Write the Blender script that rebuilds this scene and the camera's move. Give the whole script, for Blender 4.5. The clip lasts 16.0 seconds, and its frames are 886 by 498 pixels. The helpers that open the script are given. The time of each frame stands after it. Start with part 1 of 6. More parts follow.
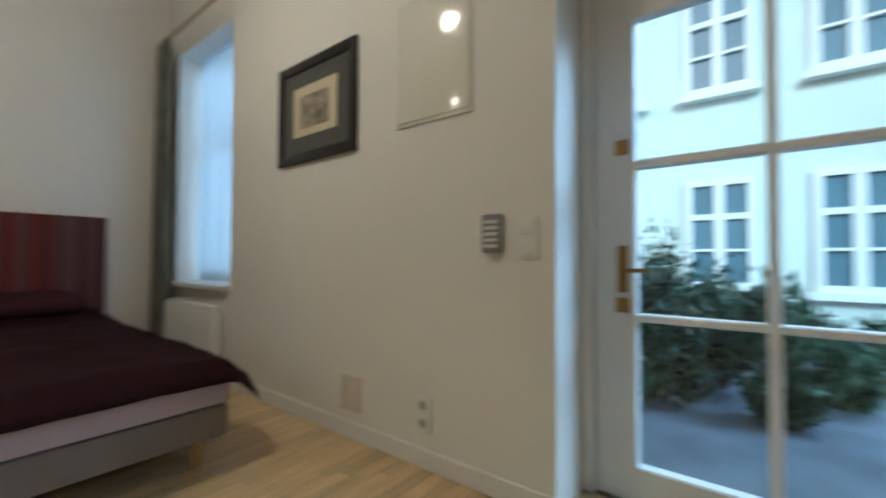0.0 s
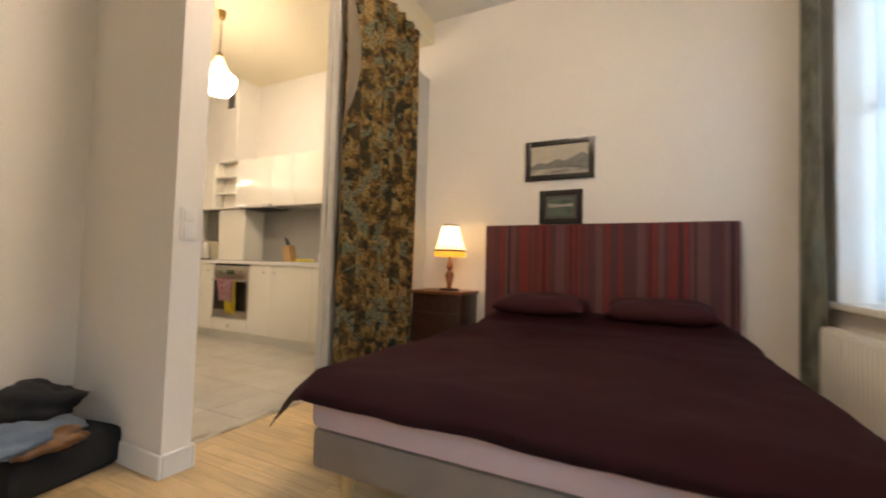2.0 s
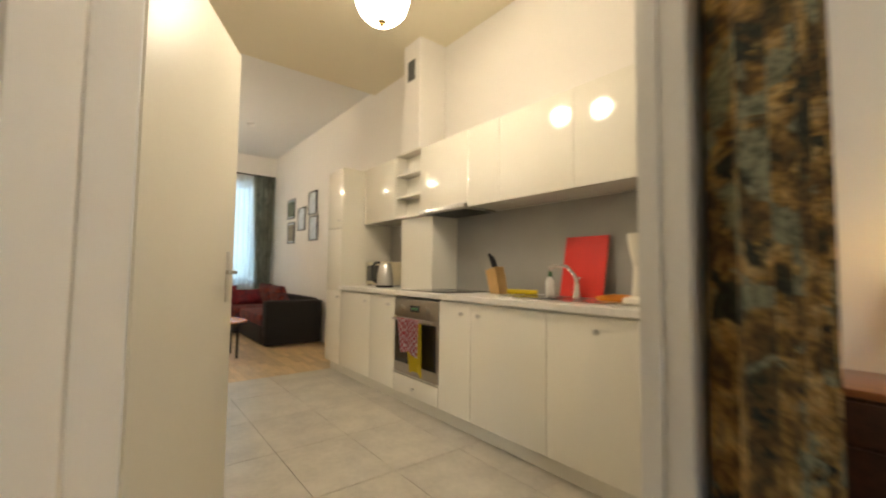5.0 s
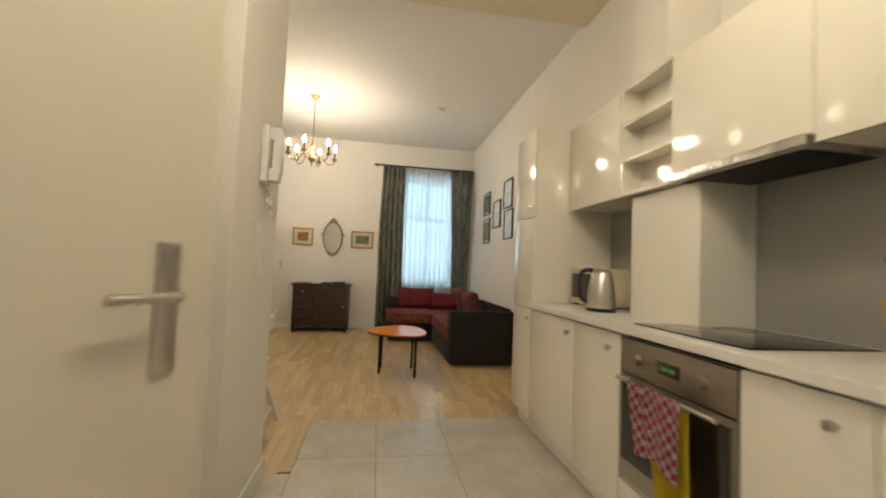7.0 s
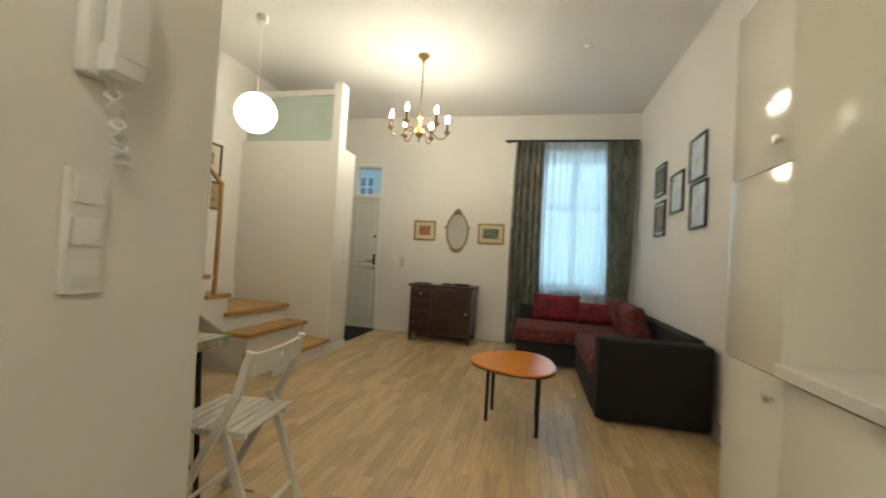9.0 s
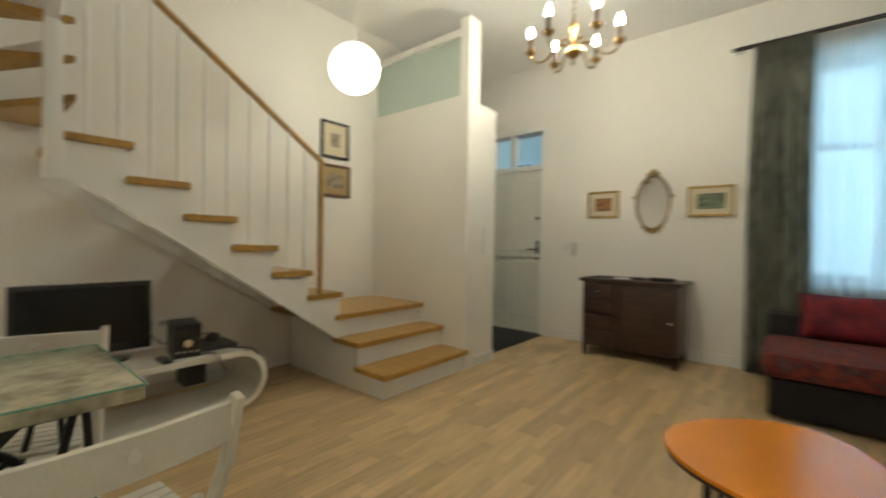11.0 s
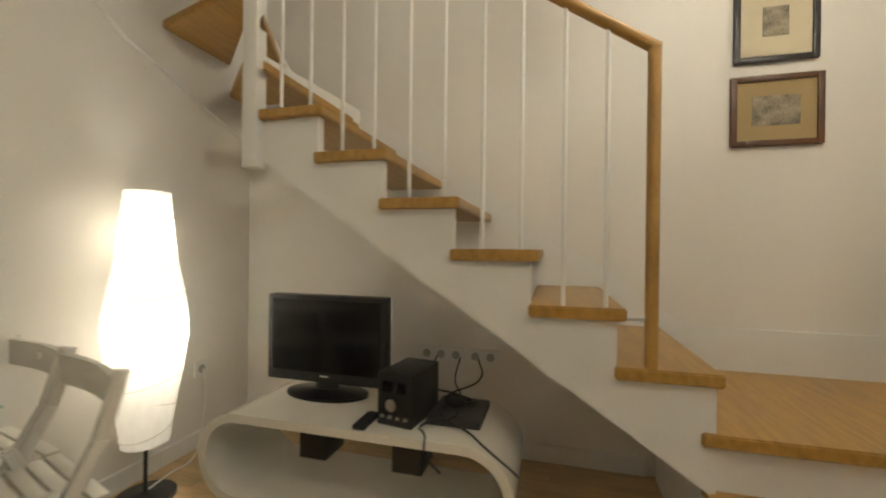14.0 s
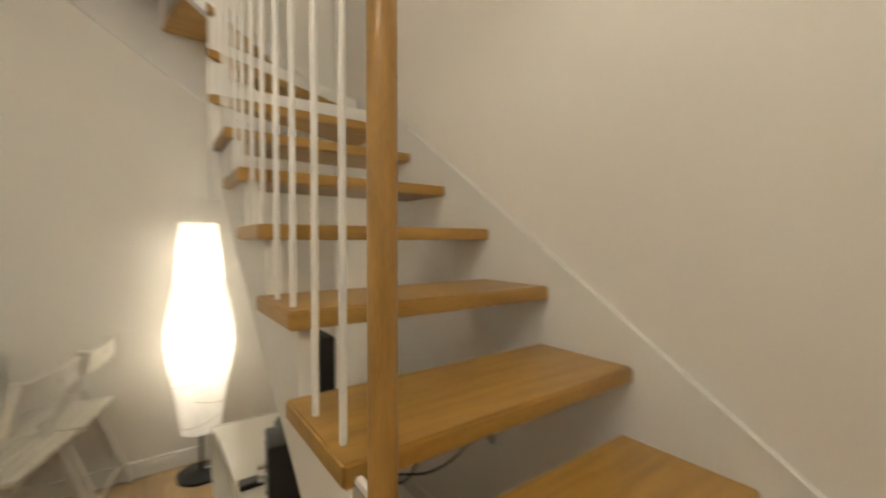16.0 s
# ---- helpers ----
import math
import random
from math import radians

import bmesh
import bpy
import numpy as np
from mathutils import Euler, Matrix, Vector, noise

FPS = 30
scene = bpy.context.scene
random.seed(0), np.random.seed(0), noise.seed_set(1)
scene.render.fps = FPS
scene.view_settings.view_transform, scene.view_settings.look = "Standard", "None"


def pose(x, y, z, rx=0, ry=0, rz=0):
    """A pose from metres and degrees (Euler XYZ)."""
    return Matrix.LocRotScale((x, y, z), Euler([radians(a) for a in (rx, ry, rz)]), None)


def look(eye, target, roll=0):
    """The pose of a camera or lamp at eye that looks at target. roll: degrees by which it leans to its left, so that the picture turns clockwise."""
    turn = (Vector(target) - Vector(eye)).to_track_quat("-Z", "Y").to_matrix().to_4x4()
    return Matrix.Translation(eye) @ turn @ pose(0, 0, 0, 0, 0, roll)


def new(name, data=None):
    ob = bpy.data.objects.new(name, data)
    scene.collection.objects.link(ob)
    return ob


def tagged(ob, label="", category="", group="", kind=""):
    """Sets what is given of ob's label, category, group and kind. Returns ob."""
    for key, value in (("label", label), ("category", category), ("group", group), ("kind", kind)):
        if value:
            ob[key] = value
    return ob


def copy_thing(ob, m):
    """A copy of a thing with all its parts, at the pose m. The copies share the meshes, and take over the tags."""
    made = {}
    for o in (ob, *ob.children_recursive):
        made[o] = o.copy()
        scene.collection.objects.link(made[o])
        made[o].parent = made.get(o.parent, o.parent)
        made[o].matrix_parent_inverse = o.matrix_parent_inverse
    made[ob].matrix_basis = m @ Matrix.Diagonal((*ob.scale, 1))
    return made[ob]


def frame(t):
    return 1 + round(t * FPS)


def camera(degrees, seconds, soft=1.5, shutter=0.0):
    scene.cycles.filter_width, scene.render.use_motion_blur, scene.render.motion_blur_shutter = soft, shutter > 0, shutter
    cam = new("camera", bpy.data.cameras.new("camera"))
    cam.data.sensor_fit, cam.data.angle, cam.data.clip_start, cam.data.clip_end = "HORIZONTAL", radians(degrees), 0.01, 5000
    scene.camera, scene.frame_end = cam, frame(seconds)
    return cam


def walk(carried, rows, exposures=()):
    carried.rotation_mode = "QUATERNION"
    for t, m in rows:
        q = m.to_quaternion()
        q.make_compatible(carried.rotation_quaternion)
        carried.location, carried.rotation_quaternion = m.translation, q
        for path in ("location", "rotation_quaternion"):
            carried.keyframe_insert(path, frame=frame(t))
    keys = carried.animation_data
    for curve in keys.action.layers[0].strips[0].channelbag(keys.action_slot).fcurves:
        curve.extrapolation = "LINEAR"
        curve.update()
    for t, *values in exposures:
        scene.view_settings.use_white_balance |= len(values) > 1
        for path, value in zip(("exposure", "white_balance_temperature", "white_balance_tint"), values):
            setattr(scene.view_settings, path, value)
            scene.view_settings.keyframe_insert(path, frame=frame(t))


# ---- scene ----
cam = camera(94.9, 16.0, soft=1.9, shutter=0.6)
PATH = [
    (0, (0.23, 0.25, 0.975), (-0.993, 1.832, 1.022), 0.2),
    (0.5, (0.115, 0.428, 0.965), (-1.603, 1.452, 0.954), 0.4),
    (1, (-0.089, 0.487, 0.992), (-2.04, 0.93, 0.997), 0.7),
    (1.5, (-0.353, 0.562, 0.889), (-2.319, 0.2, 0.957), 1.5),
    (2, (-0.566, 0.615, 0.917), (-2.354, -0.276, 1.002), 1.6),
    (2.5, (-0.791, 0.458, 0.927), (-2.484, -0.597, 1.076), 2.0),
    (3, (-0.998, 0.133, 1.048), (-2.577, -1.077, 1.255), 0.6),
    (3.5, (-1.255, -0.17, 1.005), (-2.632, -1.608, 1.195), 0.6),
    (4, (-1.437, -0.466, 1.014), (-2.755, -1.961, 1.18), 2.5),
    (4.5, (-1.603, -0.799, 1.041), (-2.993, -2.23, 1.181), -0.8),
    (5, (-1.89, -1.05, 1.073), (-3.127, -2.617, 1.185), 0.7),
    (5.2, (-1.987, -1.146, 1.088), (-3.111, -2.795, 1.211), 2.2),
    (7.3, (-2.648, -2.559, 1.126), (-2.907, -4.541, 1.205), 2.1),
    (7.5, (-2.668, -2.742, 1.12), (-2.902, -4.727, 1.184), 2.1),
    (8, (-2.773, -3.072, 1.125), (-2.845, -5.07, 1.196), 1.8),
    (8.2, (-2.82, -3.177, 1.136), (-2.802, -5.175, 1.224), 1.9),
    (10.3, (-3.029, -4.56, 1.176), (-2.087, -6.324, 1.146), 2.5),
    (10.5, (-2.921, -4.711, 1.173), (-1.951, -6.46, 1.16), 1.4),
    (11, (-2.849, -4.995, 1.126), (-1.568, -6.531, 1.094), 1.0),
    (11.5, (-2.674, -5.253, 1.121), (-0.951, -6.264, 1.041), 2.1),
    (11.7, (-2.611, -5.301, 1.147), (-0.796, -6.135, 1.052), 0.9),
    (12, (-2.455, -5.461, 1.112), (-0.524, -5.979, 1.033), 0.8),
    (12.5, (-2.24, -5.69, 1.124), (-0.243, -5.737, 1.043), -0.0),
    (13, (-2.074, -5.959, 1.107), (-0.089, -5.728, 1.014), 1.7),
    (13.5, (-1.824, -6.189, 1.119), (0.141, -5.829, 1.025), 0.9),
    (14, (-1.569, -6.452, 1.09), (0.362, -5.931, 1.083), 0.6),
    (14.5, (-1.301, -6.745, 1.052), (0.596, -6.112, 1.02), 0.3),
    (15, (-0.969, -6.976, 1.081), (0.889, -6.238, 1.025), 0.5),
    (15.5, (-0.635, -7.165, 1.134), (0.967, -5.976, 1.003), 0.2),
    (15.7, (-0.543, -7.207, 1.187), (0.938, -5.864, 1.105), 0.3),
    (16, (-0.43, -7.221, 1.224), (0.744, -5.603, 1.184), 0.0),
]
walk(cam, [(t, look(eye, target, roll)) for t, eye, target, roll in PATH], [
    (0.0, 0.45, 5950, 8), (0.5, 0.55, 6200, 20), (1.0, 0.75, 7300, 27), (1.5, 1.08, 7300, 24), (2.5, 1.32, 7300, 16), (3.5, 1.35, 7100, 12), (4.5, 1.22, 7000, 12),
    (7.5, 0.92, 6750, 10), (10.5, 0.82, 6000, 1), (11.5, 0.88, 6250, 3), (13.5, 0.8, 6300, 6), (15.0, 1.04, 6450, 10), (16.0, 0.95, 6450, 10)])

# ---- world and large lights ----
world = bpy.data.worlds.new("world")
scene.world = world
world.use_nodes = True
wn = world.node_tree.nodes
sky = wn.new("ShaderNodeTexSky")
sky.sky_type = "NISHITA"
sky.sun_disc = False
sky.sun_elevation, sky.sun_rotation = radians(22), radians(200)
wn["Background"].inputs[1].default_value = 0.15
world.node_tree.links.new(sky.outputs[0], wn["Background"].inputs[0])
sun = new("sun", bpy.data.lights.new("sun", "SUN"))
sun.data.energy, sun.data.angle, sun.data.color = 2.6, radians(14), (0.50, 0.84, 1.0)
sun.matrix_world = look((20, -40, 20), (0, 0, 0))


def sky_lamp(name, x, y, z, width, height, turn, watts, tone=(0.50, 0.80, 1.0)):
    """Daylight standing in a window's opening."""
    lamp = new(name, bpy.data.lights.new(name, "AREA"))
    lamp.data.shape, lamp.data.size, lamp.data.size_y = "RECTANGLE", width, height
    lamp.data.energy, lamp.data.color = watts, tone
    lamp.matrix_world = pose(x, y, z, 90, 0, turn)


sky_lamp("daylight_south", -3.49, -10.05, 1.80, 0.95, 1.90, 0, 12.5)
sky_lamp("daylight_north", -3.49, 2.08, 1.82, 1.0, 2.0, 180, 12, (0.36, 0.66, 1.0))
# open sky over the courtyard, shining down through the glazed door
court = new("daylight_courtyard", bpy.data.lights.new("daylight_courtyard", "AREA"))
court.data.shape, court.data.size, court.data.size_y = "RECTANGLE", 3.0, 1.6
court.data.energy, court.data.color = 210, (0.38, 0.68, 1.0)
court.matrix_world = look((3.4, 4.8, 3.6), (-0.2, 1.8, 1.2))


# ---- materials ----
def mat(name, base, rough=0.5, metal=0.0, vary=0.12, scale=6.0, fine=120.0, bump=0.1, coat=0.0, per_piece=0.0, stretch=(1, 1, 1), spec=0.5, emit=None, strength=0.0, second=None, trans=0.0):
    m = bpy.data.materials.new(name)
    m.use_nodes = True
    nt = m.node_tree
    n, ln = nt.nodes, nt.links.new
    b = n["Principled BSDF"]
    b.inputs["Roughness"].default_value, b.inputs["Metallic"].default_value = rough, metal
    b.inputs["Specular IOR Level"].default_value = spec
    b.inputs["Coat Weight"].default_value = coat
    b.inputs["Coat Roughness"].default_value = 0.06
    b.inputs["Transmission Weight"].default_value = trans
    tc = n.new("ShaderNodeTexCoord")
    mp = n.new("ShaderNodeMapping")
    mp.inputs["Scale"].default_value = stretch
    if per_piece:
        ln(n.new("ShaderNodeNewGeometry").outputs["Position"], mp.inputs["Vector"])
    else:
        ln(tc.outputs["Object"], mp.inputs["Vector"])
    big, small = n.new("ShaderNodeTexNoise"), n.new("ShaderNodeTexNoise")
    big.inputs["Scale"].default_value, small.inputs["Scale"].default_value = scale, fine
    big.inputs["Detail"].default_value, small.inputs["Detail"].default_value = 5, 3
    ln(mp.outputs[0], big.inputs["Vector"])
    ln(mp.outputs[0], small.inputs["Vector"])
    other = second or tuple(c * (1 - vary * 2) for c in base)
    ramp = n.new("ShaderNodeMix")
    ramp.data_type = "RGBA"
    ramp.inputs["A"].default_value, ramp.inputs["B"].default_value = (*other, 1), (*base, 1)
    rng = n.new("ShaderNodeMapRange")
    rng.inputs["From Min"].default_value, rng.inputs["From Max"].default_value = 0.36, 0.62
    mix = n.new("ShaderNodeMath")
    mix.operation = "MULTIPLY_ADD"
    mix.inputs[1].default_value = 0.7
    sm = n.new("ShaderNodeMath")
    sm.operation = "MULTIPLY"
    sm.inputs[1].default_value = 0.3
    ln(small.outputs["Fac"], sm.inputs[0])
    ln(big.outputs["Fac"], mix.inputs[0])
    ln(sm.outputs[0], mix.inputs[2])
    ln(mix.outputs[0], rng.inputs["Value"])
    ln(rng.outputs[0], ramp.inputs["Factor"])
    col = ramp.outputs["Result"]
    if per_piece:
        oi, ge = n.new("ShaderNodeObjectInfo"), n.new("ShaderNodeNewGeometry")
        add = n.new("ShaderNodeMath")
        ln(oi.outputs["Random"], add.inputs[0])
        ln(ge.outputs["Random Per Island"], add.inputs[1])
        fr = n.new("ShaderNodeMath")
        fr.operation = "FRACT"
        ln(add.outputs[0], fr.inputs[0])
        mr = n.new("ShaderNodeMapRange")
        mr.inputs["To Min"].default_value, mr.inputs["To Max"].default_value = 1 - per_piece, 1 + per_piece
        ln(fr.outputs[0], mr.inputs["Value"])
        hsv = n.new("ShaderNodeHueSaturation")
        ln(mr.outputs[0], hsv.inputs["Value"])
        ln(col, hsv.inputs["Color"])
        col = hsv.outputs[0]
    ln(col, b.inputs["Base Color"])
    rr = n.new("ShaderNodeMapRange")
    rr.inputs["To Min"].default_value, rr.inputs["To Max"].default_value = rough * 0.85, min(1, rough * 1.15)
    ln(big.outputs["Fac"], rr.inputs["Value"])
    ln(rr.outputs[0], b.inputs["Roughness"])
    if bump:
        bp = n.new("ShaderNodeBump")
        bp.inputs["Strength"].default_value, bp.inputs["Distance"].default_value = bump, 0.004
        ln(small.outputs["Fac"], bp.inputs["Height"])
        ln(bp.outputs[0], b.inputs["Normal"])
    if emit:
        b.inputs["Emission Color"].default_value = (*emit, 1)
        b.inputs["Emission Strength"].default_value = strength
    return m


def striped(name, colors, axis, scale, rough=0.9, blotch=0.0):
    """Woven cloth with stripes along one axis, and blotches across them."""
    m = mat(name, colors[0], rough, bump=0.4, fine=400)
    nt = m.node_tree
    n, ln = nt.nodes, nt.links.new
    tc = n.new("ShaderNodeTexCoord")
    mp = n.new("ShaderNodeMapping")
    s = [0.02, 0.02, 0.02]
    s[axis] = scale
    if blotch:
        s = [blotch if i != axis else scale for i in range(3)]
    mp.inputs["Scale"].default_value = s
    ln(tc.outputs["Object"], mp.inputs["Vector"])
    no = n.new("ShaderNodeTexNoise")
    no.inputs["Scale"].default_value, no.inputs["Detail"].default_value = 1.0, 3.0
    ln(mp.outputs[0], no.inputs["Vector"])
    cr = n.new("ShaderNodeValToRGB")
    cr.color_ramp.interpolation = "CONSTANT" if not blotch else "LINEAR"
    while len(cr.color_ramp.elements) < len(colors):
        cr.color_ramp.elements.new(0.5)
    for i, c in enumerate(colors):
        e = cr.color_ramp.elements[i]
        e.position, e.color = 0.33 + 0.34 * i / max(1, len(colors) - 1) if i else 0.0, (*c, 1)
    ln(no.outputs["Fac"], cr.inputs[0])
    ln(cr.outputs[0], n["Principled BSDF"].inputs["Base Color"])
    return m


WALL = mat("wall_paint", (0.80, 0.77, 0.72), 0.85, vary=0.012, scale=1.5, bump=0.12, fine=260)
# cream-white, darkened and yellowed to hold the kitchen pendant's warm light
CEILK = mat("lamplit_cream_ceiling", (0.76, 0.69, 0.52), 0.9, vary=0.01, scale=1.2, bump=0.05)
CEIL = mat("ceiling_paint", (0.82, 0.81, 0.78), 0.9, vary=0.01, scale=1.2, bump=0.05)
TRIM = mat("white_trim", (0.80, 0.79, 0.76), 0.45, vary=0.02, scale=3, bump=0.04)
LACQ = mat("white_gloss_lacquer", (0.82, 0.79, 0.70), 0.12, vary=0.01, scale=2, bump=0.0, coat=0.6)
DOORW = mat("cream_door_paint", (0.72, 0.68, 0.58), 0.4, vary=0.02, scale=2, bump=0.05)
WORKT = mat("white_speckled_worktop", (0.78, 0.76, 0.72), 0.3, vary=0.04, scale=40, fine=500, bump=0.02)
PANELG = mat("grey_splashback", (0.33, 0.32, 0.29), 0.45, vary=0.03, scale=4, bump=0.03)
OAK = mat("oak_floor", (0.67, 0.48, 0.255), 0.36, vary=0.13, scale=5, fine=60, bump=0.12, per_piece=0.17, stretch=(9, 0.8, 1), coat=0.15)
TREAD = mat("oiled_oak_tread", (0.49, 0.28, 0.065), 0.35, vary=0.16, scale=4, fine=50, bump=0.1, stretch=(1, 10, 6), coat=0.2)
RAILW = mat("oak_rail", (0.47, 0.265, 0.07), 0.35, vary=0.15, scale=6, fine=60, bump=0.08, stretch=(8, 1, 1), coat=0.2)
TILE = mat("grey_stone_tile", (0.55, 0.51, 0.44), 0.30, vary=0.11, scale=5.0, fine=30, bump=0.05, per_piece=0.05)
GROUT = mat("dark_grout", (0.26, 0.235, 0.195), 0.9, vary=0.1, scale=10)
SUBF = mat("floor_joint", (0.16, 0.10, 0.05), 0.9, vary=0.1)
OVENST = mat("warm_oven_steel", (0.42, 0.385, 0.33), 0.36, 1.0, vary=0.05, scale=3, fine=200, bump=0.05, stretch=(1, 20, 1))
STEEL = mat("brushed_steel", (0.62, 0.60, 0.57), 0.28, 1.0, vary=0.04, scale=3, fine=200, bump=0.05, stretch=(1, 20, 1))
CHROME = mat("chrome", (0.75, 0.75, 0.74), 0.12, 1.0, vary=0.02, bump=0.0)
BRASS = mat("aged_brass", (0.34, 0.22, 0.08), 0.3, 1.0, vary=0.1, scale=12, bump=0.03)
BLACK = mat("black_plastic", (0.012, 0.012, 0.013), 0.35, vary=0.1, bump=0.05)
SCREEN = mat("dark_screen", (0.006, 0.006, 0.007), 0.13, vary=0.05, bump=0.0)
BGLASS = mat("black_glass", (0.01, 0.01, 0.012), 0.06, vary=0.05, bump=0.0, coat=0.5)
IRON = mat("black_iron", (0.012, 0.012, 0.012), 0.45, 0.3, vary=0.1, bump=0.15)
WHITEP = mat("white_plastic", (0.80, 0.79, 0.76), 0.35, vary=0.02, bump=0.0)
CHAIRW = mat("white_painted_wood", (0.74, 0.71, 0.64), 0.4, vary=0.05, scale=8, bump=0.1)
ORANGE = mat("orange_laminate", (0.80, 0.27, 0.012), 0.22, vary=0.03, scale=3, bump=0.0)
DARKW = mat("dark_stained_wood", (0.050, 0.018, 0.010), 0.35, vary=0.3, scale=4, fine=60, bump=0.12, stretch=(1.5, 8, 8), coat=0.2)
MAHOG = mat("mahogany_veneer", (0.24, 0.085, 0.03), 0.3, vary=0.2, scale=4, fine=50, bump=0.08, stretch=(6, 1, 6), coat=0.3)
SOFAG = mat("charcoal_upholstery", (0.016, 0.014, 0.015), 0.95, vary=0.15, scale=12, fine=500, bump=0.5)
PILLOW = mat("crimson_velvet", (0.22, 0.010, 0.016), 0.75, vary=0.3, scale=13, fine=300, bump=0.3, second=(0.07, 0.004, 0.018))
SOFAR = striped("red_patterned_upholstery", [(0.15, 0.020, 0.016), (0.20, 0.036, 0.020), (0.15, 0.022, 0.017), (0.06, 0.012, 0.014), (0.085, 0.05, 0.06), (0.19, 0.03, 0.02)], 0, 17.0, 0.95, blotch=14.0)
DUVET = mat("aubergine_duvet", (0.046, 0.0080, 0.0125), 0.85, spec=0.3, vary=0.14, scale=5, fine=300, bump=0.3)
SHEET = mat("pale_pink_sheet", (0.50, 0.38, 0.39), 0.85, vary=0.04, scale=4, fine=300, bump=0.2)
BEDB = mat("taupe_bed_base", (0.24, 0.19, 0.15), 0.9, vary=0.08, scale=5, fine=400, bump=0.3)
HEADB = striped("striped_headboard_cloth", [(0.055, 0.014, 0.018), (0.17, 0.022, 0.018), (0.085, 0.03, 0.035), (0.13, 0.055, 0.055), (0.045, 0.012, 0.016), (0.20, 0.03, 0.02)], 1, 6.5)


def tapestry():
    """Woven scene of dark trees, amber leaves and sage ground."""
    m = mat("floral_tapestry_curtain", (0.1, 0.1, 0.05), 0.92, bump=0.5, fine=350)
    nt = m.node_tree
    n, ln = nt.nodes, nt.links.new
    tc = n.new("ShaderNodeTexCoord")
    fi = n.new("ShaderNodeTexNoise")
    fi.inputs["Scale"].default_value, fi.inputs["Detail"].default_value = 55.0, 6.0
    ln(tc.outputs["Object"], fi.inputs["Vector"])

    def layer(scale, shift, lo, hi):
        mp, no, mr = n.new("ShaderNodeMapping"), n.new("ShaderNodeTexNoise"), n.new("ShaderNodeMapRange")
        mp.inputs["Location"].default_value = (shift, shift, shift)
        no.inputs["Scale"].default_value, no.inputs["Detail"].default_value, no.inputs["Distortion"].default_value = scale, 4.0, 0.5
        mr.inputs["From Min"].default_value, mr.inputs["From Max"].default_value = lo, hi
        ln(tc.outputs["Object"], mp.inputs["Vector"]), ln(mp.outputs[0], no.inputs["Vector"]), ln(no.outputs["Fac"], mr.inputs["Value"])
        return mr.outputs[0]

    cr = n.new("ShaderNodeValToRGB")
    stops = ((0.0, (0.075, 0.06, 0.025)), (0.35, (0.20, 0.115, 0.04)), (0.65, (0.42, 0.25, 0.075)), (1.0, (0.54, 0.38, 0.16)))
    while len(cr.color_ramp.elements) < len(stops):
        cr.color_ramp.elements.new(0.5)
    for e, (p, c) in zip(cr.color_ramp.elements, stops):
        e.position, e.color = p, (*c, 1)
    ln(layer(11.0, 0.0, 0.36, 0.64), cr.inputs[0])
    col = cr.outputs[0]
    for tone, where in (((0.28, 0.28, 0.17), layer(6.5, 3.7, 0.54, 0.58)), ((0.045, 0.045, 0.026), layer(8.5, 8.1, 0.58, 0.64))):
        mx = n.new("ShaderNodeMix")
        mx.data_type = "RGBA"
        mx.inputs["B"].default_value = (*tone, 1)
        ln(where, mx.inputs["Factor"]), ln(col, mx.inputs["A"])
        col = mx.outputs["Result"]
    ml = n.new("ShaderNodeMix")
    ml.data_type, ml.blend_type = "RGBA", "MULTIPLY"
    ml.inputs["Factor"].default_value = 0.75
    mr = n.new("ShaderNodeMapRange")
    mr.inputs["From Min"].default_value, mr.inputs["From Max"].default_value = 0.35, 0.62
    mr.inputs["To Min"].default_value, mr.inputs["To Max"].default_value = 0.35, 1.35
    ln(fi.outputs["Fac"], mr.inputs["Value"])
    ln(col, ml.inputs["A"]), ln(mr.outputs[0], ml.inputs["B"])
    ln(ml.outputs["Result"], n["Principled BSDF"].inputs["Base Color"])
    return m


CURTB = tapestry()
LINING = mat("beige_lining", (0.42, 0.35, 0.25), 0.9, vary=0.05, bump=0.2, fine=300)
CURTG = striped("grey_green_curtain", [(0.15, 0.16, 0.135), (0.33, 0.335, 0.27), (0.19, 0.20, 0.165), (0.42, 0.41, 0.33)], 0, 10.0, 0.9, blotch=2.5)
GOLD = mat("gilt_frame", (0.42, 0.28, 0.09), 0.35, 0.7, vary=0.2, scale=20, bump=0.2)
FRBLK = mat("black_frame", (0.014, 0.012, 0.011), 0.3, vary=0.2, bump=0.05)
FRBRN = mat("brown_frame", (0.12, 0.05, 0.02), 0.35, vary=0.2, scale=10, bump=0.05)
MOUNT = mat("cream_mount", (0.66, 0.58, 0.42), 0.9, vary=0.03, bump=0.05)
MOUNTT = mat("tan_mount", (0.42, 0.31, 0.15), 0.9, vary=0.05, bump=0.05)
MOUNTG = mat("grey_mount", (0.10, 0.10, 0.09), 0.9, vary=0.05, bump=0.05)
ART_SKY = mat("pale_sky_print", (0.52, 0.48, 0.39), 0.8, scale=4, vary=0.08, stretch=(1, 1, 5), bump=0.02)
ART_HILL = mat("grey_hill_print", (0.22, 0.22, 0.20), 0.8, scale=14, vary=0.2, bump=0.02)
ART_TEAL = mat("sea_green_print", (0.13, 0.17, 0.13), 0.8, scale=9, second=(0.05, 0.08, 0.075), stretch=(1, 1, 4), bump=0.02)
ART_SEA = mat("pale_landscape_print", (0.52, 0.47, 0.38), 0.8, scale=5, second=(0.12, 0.13, 0.13), stretch=(1, 1, 4), bump=0.02)
